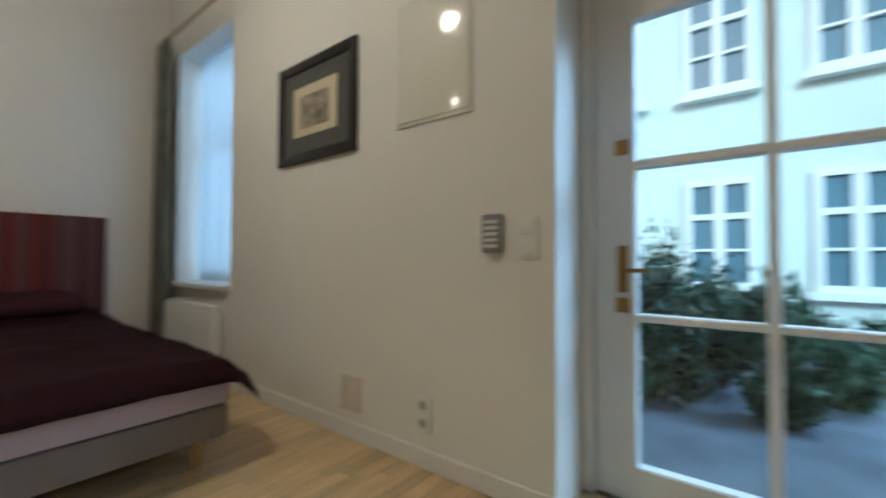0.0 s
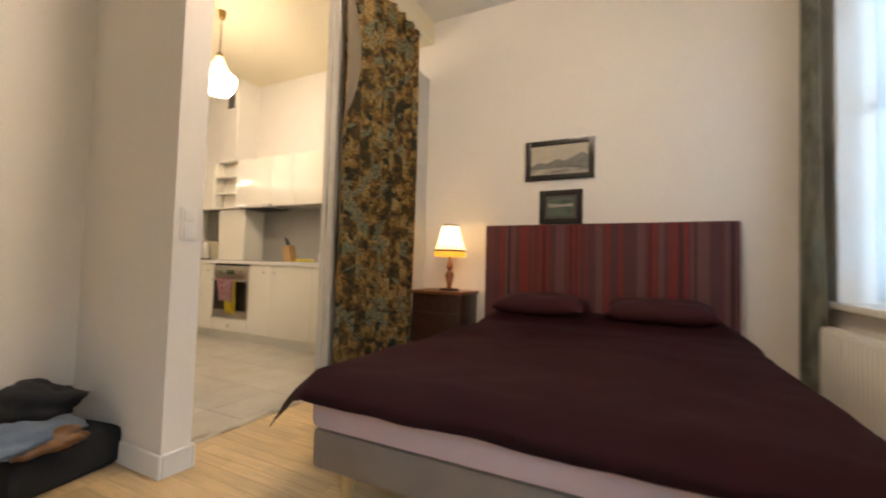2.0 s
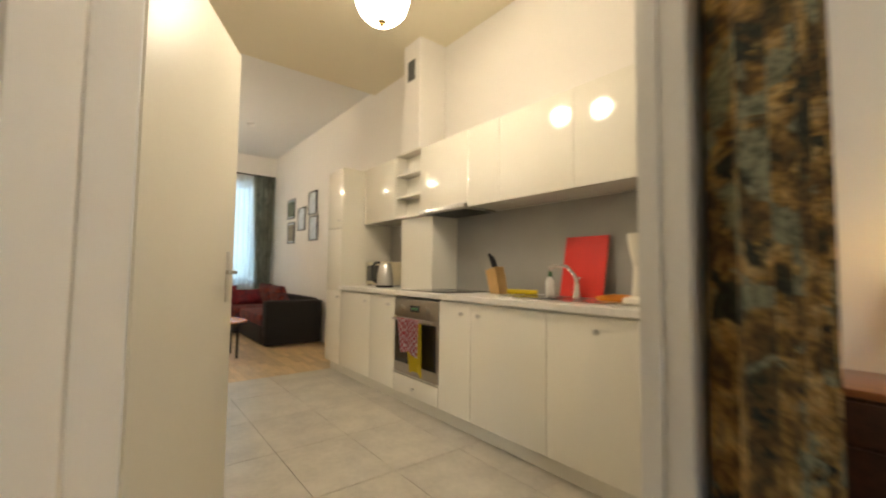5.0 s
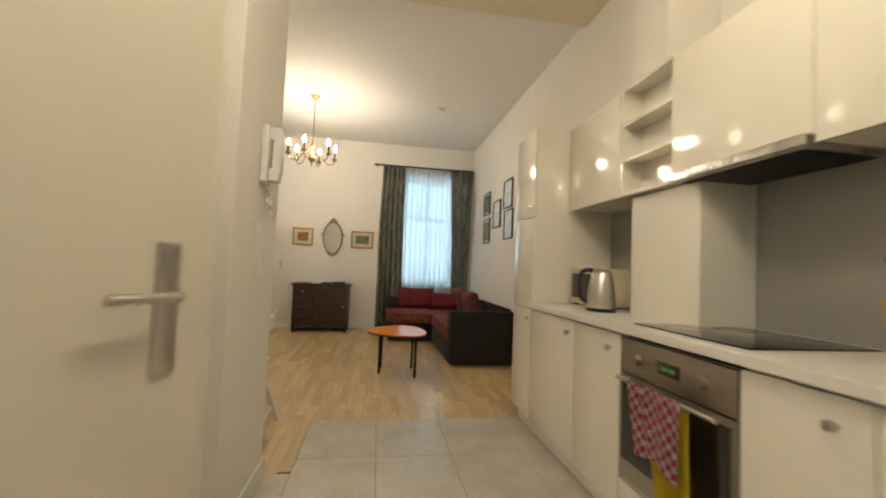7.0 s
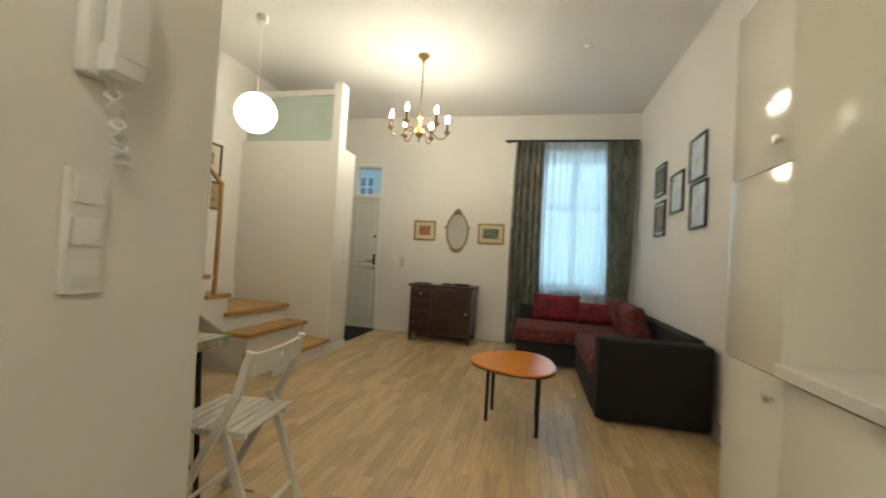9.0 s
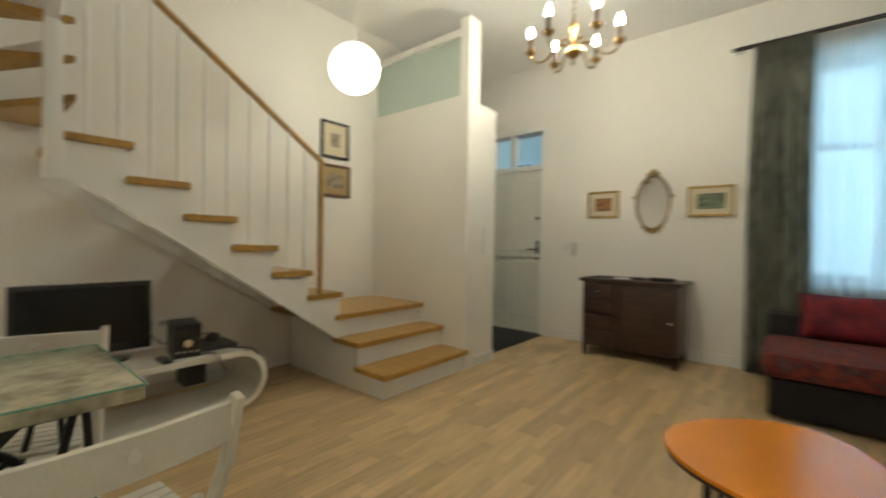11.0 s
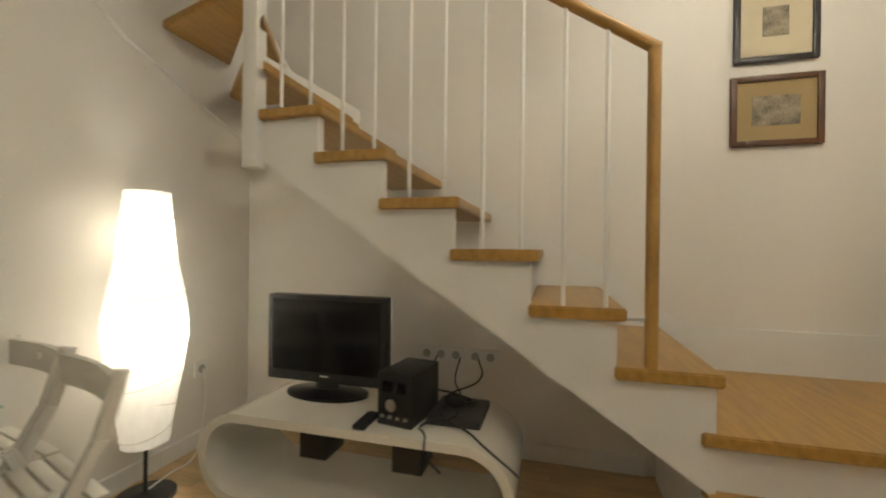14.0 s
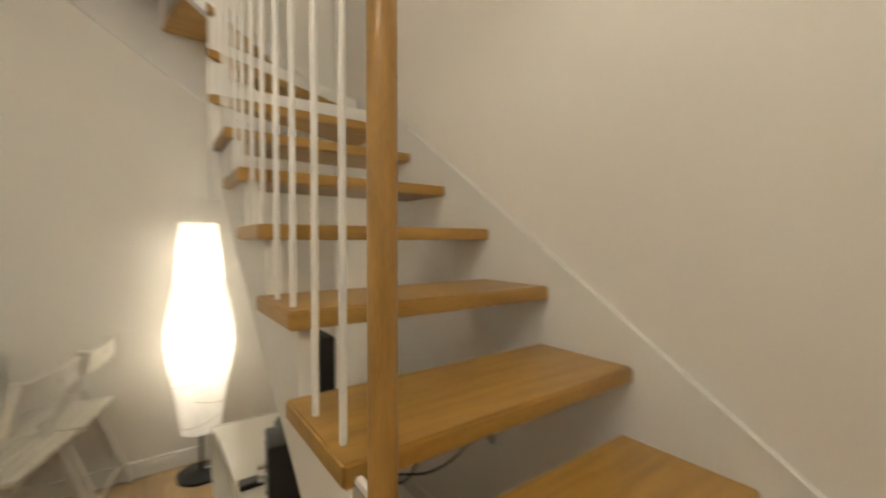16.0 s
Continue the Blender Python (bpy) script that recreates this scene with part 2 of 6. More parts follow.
ART_GRN = mat("green_landscape_print", (0.24, 0.28, 0.18), 0.8, scale=6, second=(0.03, 0.05, 0.05), stretch=(1, 1, 4), bump=0.02)
ART_SUN = mat("sunset_print", (0.50, 0.22, 0.06), 0.8, scale=9, second=(0.06, 0.05, 0.07), stretch=(1, 1, 2), bump=0.02)
ART_ETCH = mat("etching_print", (0.42, 0.36, 0.26), 0.8, scale=16, fine=200, second=(0.07, 0.065, 0.055), bump=0.02)
# pale blue picture face, blotched with a darker blue-grey
PIC_BLUE = mat("pale_blue_picture_face", (0.72, 0.78, 0.82), 0.5, scale=8, second=(0.38, 0.45, 0.51), bump=0.02)
RED = mat("red_plastic_board", (0.66, 0.02, 0.012), 0.35, vary=0.03, bump=0.05)
BEECH = mat("beech_wood", (0.55, 0.33, 0.12), 0.45, vary=0.1, scale=6, stretch=(8, 8, 1), bump=0.05)
YELLOW = mat("yellow_cloth", (0.66, 0.50, 0.02), 0.9, vary=0.05, bump=0.3, fine=300)
CREAM = mat("cream_enamel", (0.70, 0.63, 0.44), 0.3, vary=0.02, bump=0.0)
LEAFM = mat("shrub_leaf", (0.045, 0.10, 0.05), 0.5, vary=0.3, scale=4, per_piece=0.4)
FACADE = mat("pale_render_facade", (0.66, 0.72, 0.66), 0.9, vary=0.03, scale=0.8, bump=0.1)
# glossy pane, its blue base colour painted in for the reflected sky
SKYPANE = mat("sky_tinted_window_pane", (0.12, 0.22, 0.27), 0.08, vary=0.15, scale=0.7, bump=0.0, coat=1.0)
PATHM = mat("courtyard_paving", (0.17, 0.20, 0.24), 0.85, vary=0.2, scale=3, bump=0.2)
MATM = mat("dark_doormat", (0.018, 0.019, 0.021), 0.95, vary=0.2, scale=20, fine=300, bump=0.6)
EDOOR = mat("grey_green_door_paint", (0.66, 0.66, 0.60), 0.45, vary=0.03, scale=4, bump=0.05)
DENIM = mat("blue_cloth", (0.14, 0.19, 0.27), 0.9, vary=0.2, scale=8, bump=0.3)
BAGB = mat("black_cloth", (0.012, 0.013, 0.017), 0.9, vary=0.2, bump=0.4)
TANB = mat("tan_leather", (0.20, 0.09, 0.035), 0.5, vary=0.15, bump=0.2)
TCLOTH = mat("patterned_oilcloth", (0.625, 0.587, 0.425), 0.5, coat=1.0, scale=7, fine=30, second=(0.20, 0.19, 0.13), bump=0.02)
EDGEG = mat("green_glass_edge", (0.20, 0.42, 0.32), 0.08, vary=0.02, bump=0.0)
FROST = mat("frosted_glass", (0.52, 0.60, 0.54), 0.35, vary=0.02, bump=0.0)
WARM = (1.0, 0.78, 0.48)
DIGIT = mat("green_digit", (0.05, 0.4, 0.1), 0.5, bump=0, emit=(0.2, 1.0, 0.35), strength=0.05)
BULB = mat("lit_bulb", (1, 0.95, 0.85), 0.5, bump=0, emit=(1.0, 0.89, 0.71), strength=250)
GLOBE = mat("lit_paper_globe", (0.95, 0.92, 0.85), 0.8, bump=0, emit=(1.0, 0.89, 0.71), strength=4.6)
NECK = mat("lit_glass_neck", (0.9, 0.75, 0.45), 0.8, bump=0, emit=(1.0, 0.72, 0.38), strength=1.7)


def lit_shade(name, tint, glow, strength, scale):
    """Thin paper or cloth that the bulb behind it shines through."""
    m = bpy.data.materials.new(name)
    m.use_nodes = True
    nt = m.node_tree
    n, ln = nt.nodes, nt.links.new
    n.remove(n["Principled BSDF"])
    tl, df, em = n.new("ShaderNodeBsdfTranslucent"), n.new("ShaderNodeBsdfDiffuse"), n.new("ShaderNodeEmission")
    no = n.new("ShaderNodeTexNoise")
    no.inputs["Scale"].default_value, no.inputs["Detail"].default_value = scale, 5.0
    co = n.new("ShaderNodeMix")
    co.data_type = "RGBA"
    co.inputs["A"].default_value, co.inputs["B"].default_value = (*(c * 0.8 for c in tint), 1), (*tint, 1)
    ln(no.outputs["Fac"], co.inputs["Factor"])
    ln(co.outputs["Result"], tl.inputs[0]), ln(co.outputs["Result"], df.inputs[0])
    em.inputs["Color"].default_value, em.inputs["Strength"].default_value = (*glow, 1), strength
    mx, ad = n.new("ShaderNodeMixShader"), n.new("ShaderNodeAddShader")
    mx.inputs[0].default_value = 0.35
    ln(tl.outputs[0], mx.inputs[1]), ln(df.outputs[0], mx.inputs[2])
    ln(mx.outputs[0], ad.inputs[0]), ln(em.outputs[0], ad.inputs[1]), ln(ad.outputs[0], n["Material Output"].inputs[0])
    return m


PAPER = lit_shade("lit_rice_paper", (0.92, 0.90, 0.84), (1.0, 0.90, 0.75), 0.10, 14.0)
SHADE = lit_shade("lit_cloth_shade", (0.88, 0.74, 0.46), (1.0, 0.72, 0.38), 0.35, 30.0)
BULB3 = mat("lit_lamp_bulb", (1, 0.95, 0.85), 0.5, bump=0, emit=(1.0, 0.90, 0.75), strength=60)
FRINGE = mat("amber_fringe", (0.55, 0.24, 0.03), 0.8, bump=0.3, emit=(1.0, 0.42, 0.05), strength=0.5)
CRYSTAL = mat("lit_cut_glass", (0.95, 0.92, 0.85), 0.2, bump=0, emit=(1.0, 0.89, 0.71), strength=27)
BULB2 = mat("lit_small_bulb", (1, 0.95, 0.85), 0.5, bump=0, emit=(1.0, 0.80, 0.52), strength=60)
BEDLAMP = mat("lit_ceiling_bowl", (0.95, 0.92, 0.85), 0.4, bump=0, emit=(1.0, 0.89, 0.71), strength=66)


def glass(name, tint=(1, 1, 1), rough=0.0):
    m = bpy.data.materials.new(name)
    m.use_nodes = True
    b = m.node_tree.nodes["Principled BSDF"]
    b.inputs["Base Color"].default_value = (*tint, 1)
    b.inputs["Transmission Weight"].default_value, b.inputs["Roughness"].default_value, b.inputs["IOR"].default_value = 1.0, rough, 1.45
    return m


GLASS = glass("window_glass")
MIRROR = mat("mirror_silver", (0.88, 0.88, 0.87), 0.02, 1.0, vary=0.0, bump=0.0)


def sheer_material():
    m = bpy.data.materials.new("sheer_net")
    m.use_nodes = True
    nt = m.node_tree
    n, ln = nt.nodes, nt.links.new
    out = n["Material Output"]
    n.remove(n["Principled BSDF"])
    tr, tl, df = n.new("ShaderNodeBsdfTransparent"), n.new("ShaderNodeBsdfTranslucent"), n.new("ShaderNodeBsdfDiffuse")
    tl.inputs[0].default_value = df.inputs[0].default_value = (0.85, 0.88, 0.9, 1)
    a, b = n.new("ShaderNodeMixShader"), n.new("ShaderNodeMixShader")
    a.inputs[0].default_value = 0.35
    ln(tl.outputs[0], a.inputs[1]), ln(df.outputs[0], a.inputs[2])
    wv = n.new("ShaderNodeTexNoise")
    wv.inputs["Scale"].default_value = 3.0
    mr = n.new("ShaderNodeMapRange")
    mr.inputs["To Min"].default_value, mr.inputs["To Max"].default_value = 0.86, 0.95
    ln(wv.outputs["Fac"], mr.inputs["Value"]), ln(mr.outputs[0], b.inputs[0])
    ln(tr.outputs[0], b.inputs[1]), ln(a.outputs[0], b.inputs[2]), ln(b.outputs[0], out.inputs[0])
    return m


SHEER = sheer_material()


# ---- building helpers ----
def box(bm, x0, x1, y0, y1, z0, z1, bevel=0.0, seg=2):
    r = bmesh.ops.create_cube(bm, size=1)
    bmesh.ops.scale(bm, vec=(abs(x1 - x0), abs(y1 - y0), abs(z1 - z0)), verts=r["verts"])
    bmesh.ops.translate(bm, vec=((x0 + x1) / 2, (y0 + y1) / 2, (z0 + z1) / 2), verts=r["verts"])
    if bevel:
        edges = list({e for v in r["verts"] for e in v.link_edges})
        bmesh.ops.bevel(bm, geom=edges, offset=bevel, segments=seg, profile=0.6, affect="EDGES")


def bar(bm, a, b, w, d=None, round_=False, seg=10):
    """A straight bar from a to b, square or round."""
    a, b = Vector(a), Vector(b)
    m = Matrix.Translation((a + b) / 2) @ (b - a).to_track_quat("Z", "Y").to_matrix().to_4x4()
    if round_:
        bmesh.ops.create_cone(bm, cap_ends=True, segments=seg, radius1=w, radius2=d or w, depth=(b - a).length, matrix=m)
    else:
        r = bmesh.ops.create_cube(bm, size=1, matrix=m @ Matrix.Diagonal((w, d or w, (b - a).length, 1)))
        bmesh.ops.bevel(bm, geom=list({e for v in r["verts"] for e in v.link_edges}), offset=min(w, d or w) * 0.15, segments=1, affect="EDGES")


def lathe(bm, prof, centre=(0, 0), seg=32, cap=True):
    rings = []
    for r, z in prof:
        rings.append([bm.verts.new((centre[0] + r * math.cos(2 * math.pi * i / seg), centre[1] + r * math.sin(2 * math.pi * i / seg), z)) for i in range(seg)])
    for a, b in zip(rings, rings[1:]):
        for i in range(seg):
            bm.faces.new((a[i], a[(i + 1) % seg], b[(i + 1) % seg], b[i]))
    if cap:
        bm.faces.new(list(reversed(rings[0])))
        bm.faces.new(rings[-1])


def prism(bm, pts, lo, hi, axis):
    """A flat outline pushed from lo to hi along axis; pts are the other two coordinates in x, y, z order."""
    def at(p, h):
        q = list(p)
        q.insert(axis, h)
        return q
    a = [bm.verts.new(at(p, lo)) for p in pts]
    b = [bm.verts.new(at(p, hi)) for p in pts]
    n = len(pts)
    bm.faces.new(a), bm.faces.new(list(reversed(b)))
    for i in range(n):
        bm.faces.new((a[i], b[i], b[(i + 1) % n], a[(i + 1) % n]))
    bmesh.ops.recalc_face_normals(bm, faces=bm.faces[:])


def cloth(bm, x0, x1, z0, z1, amp, waves, y=0.0, thick=0.006, seed=0, flare=0.0, nx=70, nz=14):
    """A hanging pleated curtain along x."""
    rnd = random.Random(seed)
    ph = [rnd.uniform(0, 6.28) for _ in range(4)]
    rows = []
    for j in range(nz + 1):
        v = j / nz
        row = []
        for i in range(nx + 1):
            u = i / nx
            s = math.sin(u * waves * 6.28 + ph[0] + 0.5 * math.sin(v * 3 + ph[1])) + 0.35 * math.sin(u * waves * 2.3 * 6.28 + ph[2] + v)
            xx = x0 + (x1 - x0) * u + flare * (u - 0.5) * v + 0.01 * math.sin(v * 5 + ph[3])
            row.append(bm.verts.new((xx, y + amp * s * (0.7 + 0.4 * v), z1 + (z0 - z1) * v)))
        rows.append(row)
    for a, b in zip(rows, rows[1:]):
        for i in range(nx):
            bm.faces.new((a[i], a[i + 1], b[i + 1], b[i]))
    bmesh.ops.solidify(bm, geom=bm.faces[:], thickness=thick)


def mesh_object(name, bm, material, smooth=None):
    me = bpy.data.meshes.new(name)
    bm.normal_update()
    if smooth:
        for f in bm.faces:
            f.smooth = True
        for e in bm.edges:
            if len(e.link_faces) == 2 and e.calc_face_angle(0) > radians(smooth):
                e.smooth = False
    bm.to_mesh(me)
    bm.free()
    me.materials.append(material)
    return new(name, me)


def thing(name, x=0, y=0, z=0, rz=0, label="", category="", group="", kind=""):
    ob = new(name)
    ob.empty_display_size = 0.1
    ob.matrix_basis = pose(x, y, z, 0, 0, rz)
    return tagged(ob, label, category, group, kind)


def part(name, bm, material, parent, label="", smooth=35):
    ob = mesh_object(name, bm, material, smooth)
    ob.parent = parent
    return tagged(ob, label)


def solid(name, bm, material, label="", category="", group="", kind="", smooth=None):
    return tagged(mesh_object(name, bm, material, smooth), label, category, group, kind)


def B(*boxes, bevel=0.0):
    bm = bmesh.new()
    for b in boxes:
        box(bm, *b, bevel=bevel)
    return bm


# ---- large structure ----
W, E, S, N = -4.30, 0.58, -9.67, 1.72          # inner faces
YL = -4.61                                     # living room's north wall
ZC, ZK, ZB, ZT = 3.34, 3.28, 3.52, 3.64        # ceilings: living room, kitchen, bedroom; top of the walls


def wall(name, boxes, label, material=WALL):
    return solid(name, B(*boxes), material, label, "wall", kind="structure")


wall("wall_west", [(W - 0.3, W, S - 0.3, N + 0.3, -0.1, ZT)], "white painted plaster wall of bedroom, kitchen and living room")
# north wall: window from -4.02 to -2.97, glazed door from -0.37 to 0.86
wall("wall_north", [(W, -4.02, N, N + 0.42, 0, ZT), (-4.02, -2.97, N, N + 0.42, 0, 0.73), (-4.02, -2.97, N, N + 0.42, 2.85, ZT), (-2.97, -0.37, N, N + 0.42, 0, ZT),
     (-0.37, 0.86, N, N + 0.42, 2.35, ZT), (0.86, 1.5, N, N + 0.42, 0, ZT)], "white painted outer wall with window and glazed door openings")
wall("wall_bedroom_east", [(1.2, 1.5, -2.1, N, 0, ZT)], "plain white bedroom wall")
wall("wall_bedroom_south", [(-1.60, 1.2, -2.1, -1.95, 0, ZT)], "plain white wall beside the kitchen opening")
wall("wall_pier", [(-1.725, -1.60, -2.1, -1.185, 0, ZT), (-1.82, -1.725, -2.1, -2.0, 0, ZT)], "white wall end with light switch beside the kitchen opening")
wall("wall_kitchen_east", [(-1.90, -1.78, -2.42, -2.1, 0, ZT), (-1.90, -1.78, -3.26, -2.42, 2.1, ZT), (-2.0, -1.78, -3.95, -3.26, 0, ZT), (-2.05, -1.78, YL, -3.95, 0, ZT)],
     "white kitchen wall with a doorway")
wall("wall_bath_back", [(-0.9, -0.8, -3.9, -2.1, 0, ZT), (-1.78, -0.9, -3.9, -3.8, 0, ZT), (-1.78, -0.9, -2.11, -2.1, 0, ZT)], "plain wall closing the room behind the open door")
wall("wall_living_north", [(-1.78, E + 0.3, YL, YL + 0.2, 0, ZT)], "white living room wall behind the dining table")
wall("wall_stair_east", [(E, E + 0.3, S - 0.3, YL, 0, ZT)], "white wall beside the staircase")
wall("wall_south", [(0.36, E, S - 0.42, S, 0, ZT), (-0.57, 0.36, S - 0.42, S, 2.6, ZT), (-3.0, -0.57, S - 0.42, S, 0, ZT), (-3.98, -3.0, S - 0.42, S, 0, 0.82), (-3.98, -3.0, S - 0.42, S, 2.75, ZT), (W, -3.98, S - 0.42, S, 0, ZT)],
     "white painted wall with entrance door and window")
wall("ceiling_bedroom", [(W, 1.2, -1.42, N, ZB, ZT), (-1.80, 1.2, -2.1, -1.42, ZB, ZT)], "white bedroom ceiling", CEIL)
wall("ceiling_kitchen", [(W, -1.8, -5.52, -1.42, ZK, ZT), (-1.8, -0.8, -4.6, -2.1, ZK, ZT)], "lower cream-white kitchen ceiling, the pendant's warm light put into its colour", CEILK)
wall("ceiling_living", [(W, E, S, -5.52, ZC, ZT), (-1.8, E, -5.52, YL, ZC, ZT)], "white living room ceiling", CEIL)
# partition beside the steps with its frosted light
wall("wall_partition", [(-0.66, E, -8.02, -7.90, 0, 2.45), (-0.71, -0.61, -8.04, -7.88, 0, 3.12), (-0.61, E, -8.0, -7.92, 3.0, 3.06)], "white partition wall with post beside the steps")
wall("wall_wing", [(-0.70, -0.60, -8.34, -8.04, 0, 2.39)], "low white wing wall with switches by the entrance")
pl = solid("window_partition", B((-0.61, E, -7.965, -7.955, 2.45, 3.0)), FROST, "frosted glass light above the partition", "window", kind="structure")

# skirting boards
sk = bmesh.new()
for b in [(-2.97, -0.37, N - 0.015, N, 0, 0.09), (W, W + 0.015, -0.8, N, 0, 0.09), (-4.1, -2.97, N - 0.015, N, 0, 0.09), (-1.585, 1.2, -1.95, -1.935, 0, 0.09), (-1.60, -1.585, -1.95, -1.17, 0, 0.10), (-1.725, -1.60, -1.185, -1.17, 0, 0.10), (-1.74, -1.725, -1.36, -1.17, 0, 0.10),
          (-2.066, -2.051, YL, -3.95, 0, 0.09), (-2.066, E - 0.6, YL - 0.015, YL, 0, 0.09), (E - 0.6, E, YL - 0.015, YL, 0, 0.09), (E - 0.015, E, -6.9, YL - 0.015, 0, 0.09),
          (-3.98, -0.72, S, S + 0.015, 0, 0.11), (W, W + 0.015, S + 0.015, -5.5, 0, 0.11), (-0.715, -0.70, -8.35, -8.04, 0, 0.09)]:
    box(sk, *b, bevel=0.004, seg=1)
solid("baseboard", sk, TRIM, "white painted skirting boards along the walls", "baseboard", kind="structure")

# ---- staircase ----
RISE, GO, Y4, XS = 0.181, 0.2685, -6.945, -0.21
stairs = thing("staircase", 0, -6.5, 0, 0, "white staircase with oiled oak treads and oak handrail beside the wall", "staircase")


def under(ob):
    """Keeps geometry written in room coordinates in place under a moved parent."""
    ob.matrix_parent_inverse = ob.parent.matrix_basis.inverted()
    return ob


def step(outline, top):
    bm = bmesh.new()
    prism(bm, outline, top - 0.04, top, 2)
    bmesh.ops.bevel(bm, geom=bm.edges[:], offset=0.005, segments=2, affect="EDGES")
    return under(part("tread", bm, TREAD, stairs))


def rect(x0, x1, y0, y1):
    return [(x0, y0), (x1, y0), (x1, y1), (x0, y1)]


step(rect(-0.745, -0.395, -7.90, -6.91), RISE)
step(rect(-0.45, -0.12, -7.90, -6.91), 2 * RISE)
step([(-0.20, -7.90), (E, -7.90), (E, -6.76), (-0.143, -6.76), (-0.143, -6.89), (-0.20, -6.89)], 3 * RISE)
for k in range(4, 10):
    y = Y4 + GO * (k - 4)
    step(rect(XS, E - 0.02, y, y + 0.30), k * RISE)
P = (-0.19, -5.29)
fan = [(E - 0.01, -5.37), (E - 0.01, -4.96), (0.40, YL - 0.01), (-0.03, YL - 0.01), (-0.36, YL - 0.01)]
for i in range(4):
    pts = [(P[0] - 0.045, P[1] - 0.075), fan[i], fan[i + 1]] if i != 1 else [(P[0] - 0.045, P[1] - 0.075), fan[1], (E - 0.01, YL - 0.01), fan[2]]
    step(pts, (10 + i) * RISE)
for i in range(3):
    step(rect(-0.62 - 0.2575 * i, -0.32 - 0.2575 * i, P[1] - 0.03, YL - 0.01), (14 + i) * RISE)
# risers
rs = [(-0.70, -0.685, -7.90, -6.935, 0, RISE - 0.04), (-0.415, -0.40, -7.90, -6.935, RISE, 2 * RISE - 0.04), (-0.165, -0.15, -7.90, -6.935, 2 * RISE, 3 * RISE - 0.04)]
for b in rs:
    under(part("riser", B(b), TRIM, stairs))
for i in range(1, 5):
    a, b = Vector((*P, 0)), Vector((*fan[i - 1], 0))
    bm = bmesh.new()
    d = (b - a).normalized()
    q = Vector((-d.y, d.x, 0)) * 0.008
    prism(bm, [tuple((a - q).xy), tuple((b - q).xy), tuple((b + q).xy), tuple((a + q).xy)], (9 + i) * RISE - 0.02, (9 + i) * RISE + 0.06, 2)
    under(part("riser", bm, TRIM, stairs))
for i in range(3):
    x = -0.36 - 0.2575 * i
    under(part("riser", B((x - 0.008, x + 0.008, P[1], YL - 0.01, (13 + i) * RISE - 0.02, (13 + i) * RISE + 0.07)), TRIM, stairs))
# closed side of the low steps
bm = bmesh.new()
prism(bm, [(-0.685, 0), (E - 0.03, 0), (E - 0.03, 0.50), (-0.15, 0.50), (-0.15, 2 * RISE - 0.04), (-0.40, 2 * RISE - 0.04), (-0.40, RISE - 0.04), (-0.685, RISE - 0.04)], -6.95, -6.935, 1)
under(part("side_panel", bm, TRIM, stairs))
# sawtooth string on the open side
low = lambda y: 0.345 + RISE / GO * (y + 6.93)
saw = [(-5.30, low(-5.30)), (-6.93, low(-6.93)), (-6.93, 4 * RISE - 0.04)]
for k in range(4, 10):
    y = Y4 + GO * (k - 4) + 0.025
    saw += [(y, k * RISE - 0.04)] if k == 4 else [(y, (k - 1) * RISE - 0.04), (y, k * RISE - 0.04)]
saw += [(-5.30, 9 * RISE - 0.04)]
bm = bmesh.new()
prism(bm, saw, -0.185, -0.145, 0)
under(part("open_string", bm, TRIM, stairs))
# string along the wall
bm = bmesh.new()
up = lambda y: 0.70 + RISE / GO * (y + 6.78)
prism(bm, [(-7.90, 0.5), (-6.80, 0.5), (-5.35, low(-5.35)), (YL, low(YL) - 0.1), (YL, up(YL) - 0.15), (-5.35, 1.91), (-7.06, 0.735), (-7.90, 0.735)], E - 0.022, E - 0.002, 0)
under(part("wall_string", bm, TRIM, stairs))
bm = bmesh.new()
prism(bm, [(E - 0.02, 1.70), (E - 0.02, 2.20), (-0.2, 2.56), (-1.05, 3.16), (-1.05, 2.58), (-0.2, 2.00)], YL - 0.022, YL - 0.002, 1)
under(part("wall_string", bm, TRIM, stairs))
bm = bmesh.new()
prism(bm, [(P[0], 2.12), (P[0], 2.52), (-1.05, 3.12), (-1.05, 2.72)], P[1] - 0.02, P[1] + 0.02, 1)
under(part("open_string", bm, TRIM, stairs))
bm = B((P[0] - 0.03, P[0] + 0.03, P[1] - 0.035, P[1] + 0.035, 1.40, ZC), bevel=0.008)
under(part("corner_post", bm, TRIM, stairs))
# newel, handrail, rods
NX, NY = -0.185, -6.75
bm = bmesh.new()
bar(bm, (NX, NY, 4 * RISE), (NX, NY, 1.715), 0.020, round_=True, seg=16)
under(part("newel", bm, RAILW, stairs, "round oak newel post"))
bm = bmesh.new()
TOPZ = lambda y: 1.715 + RISE / GO * (y - NY)
bar(bm, (NX, NY - 0.012, TOPZ(NY) - 0.006), (NX, P[1] - 0.03, TOPZ(P[1] - 0.03)), 0.020, round_=True, seg=16)
bmesh.ops.create_uvsphere(bm, u_segments=14, v_segments=8, radius=0.0205, matrix=Matrix.Translation((NX, NY, 1.715)))
under(part("handrail", bm, RAILW, stairs, "round oak handrail"))
for k in range(5, 10):
    for o in (0.06, 0.19):
        y = Y4 + GO * (k - 4) + o
        bm = bmesh.new()
        bar(bm, (NX, y, k * RISE - 0.002), (NX, y, TOPZ(y)), 0.007, round_=True, seg=8)
        under(part("baluster", bm, WHITEP, stairs))
bm = bmesh.new()
bar(bm, (NX, NY, 5 * RISE - 0.03), (NX, Y4 + GO + 0.02, 5 * RISE - 0.03), 0.008, round_=True, seg=8)
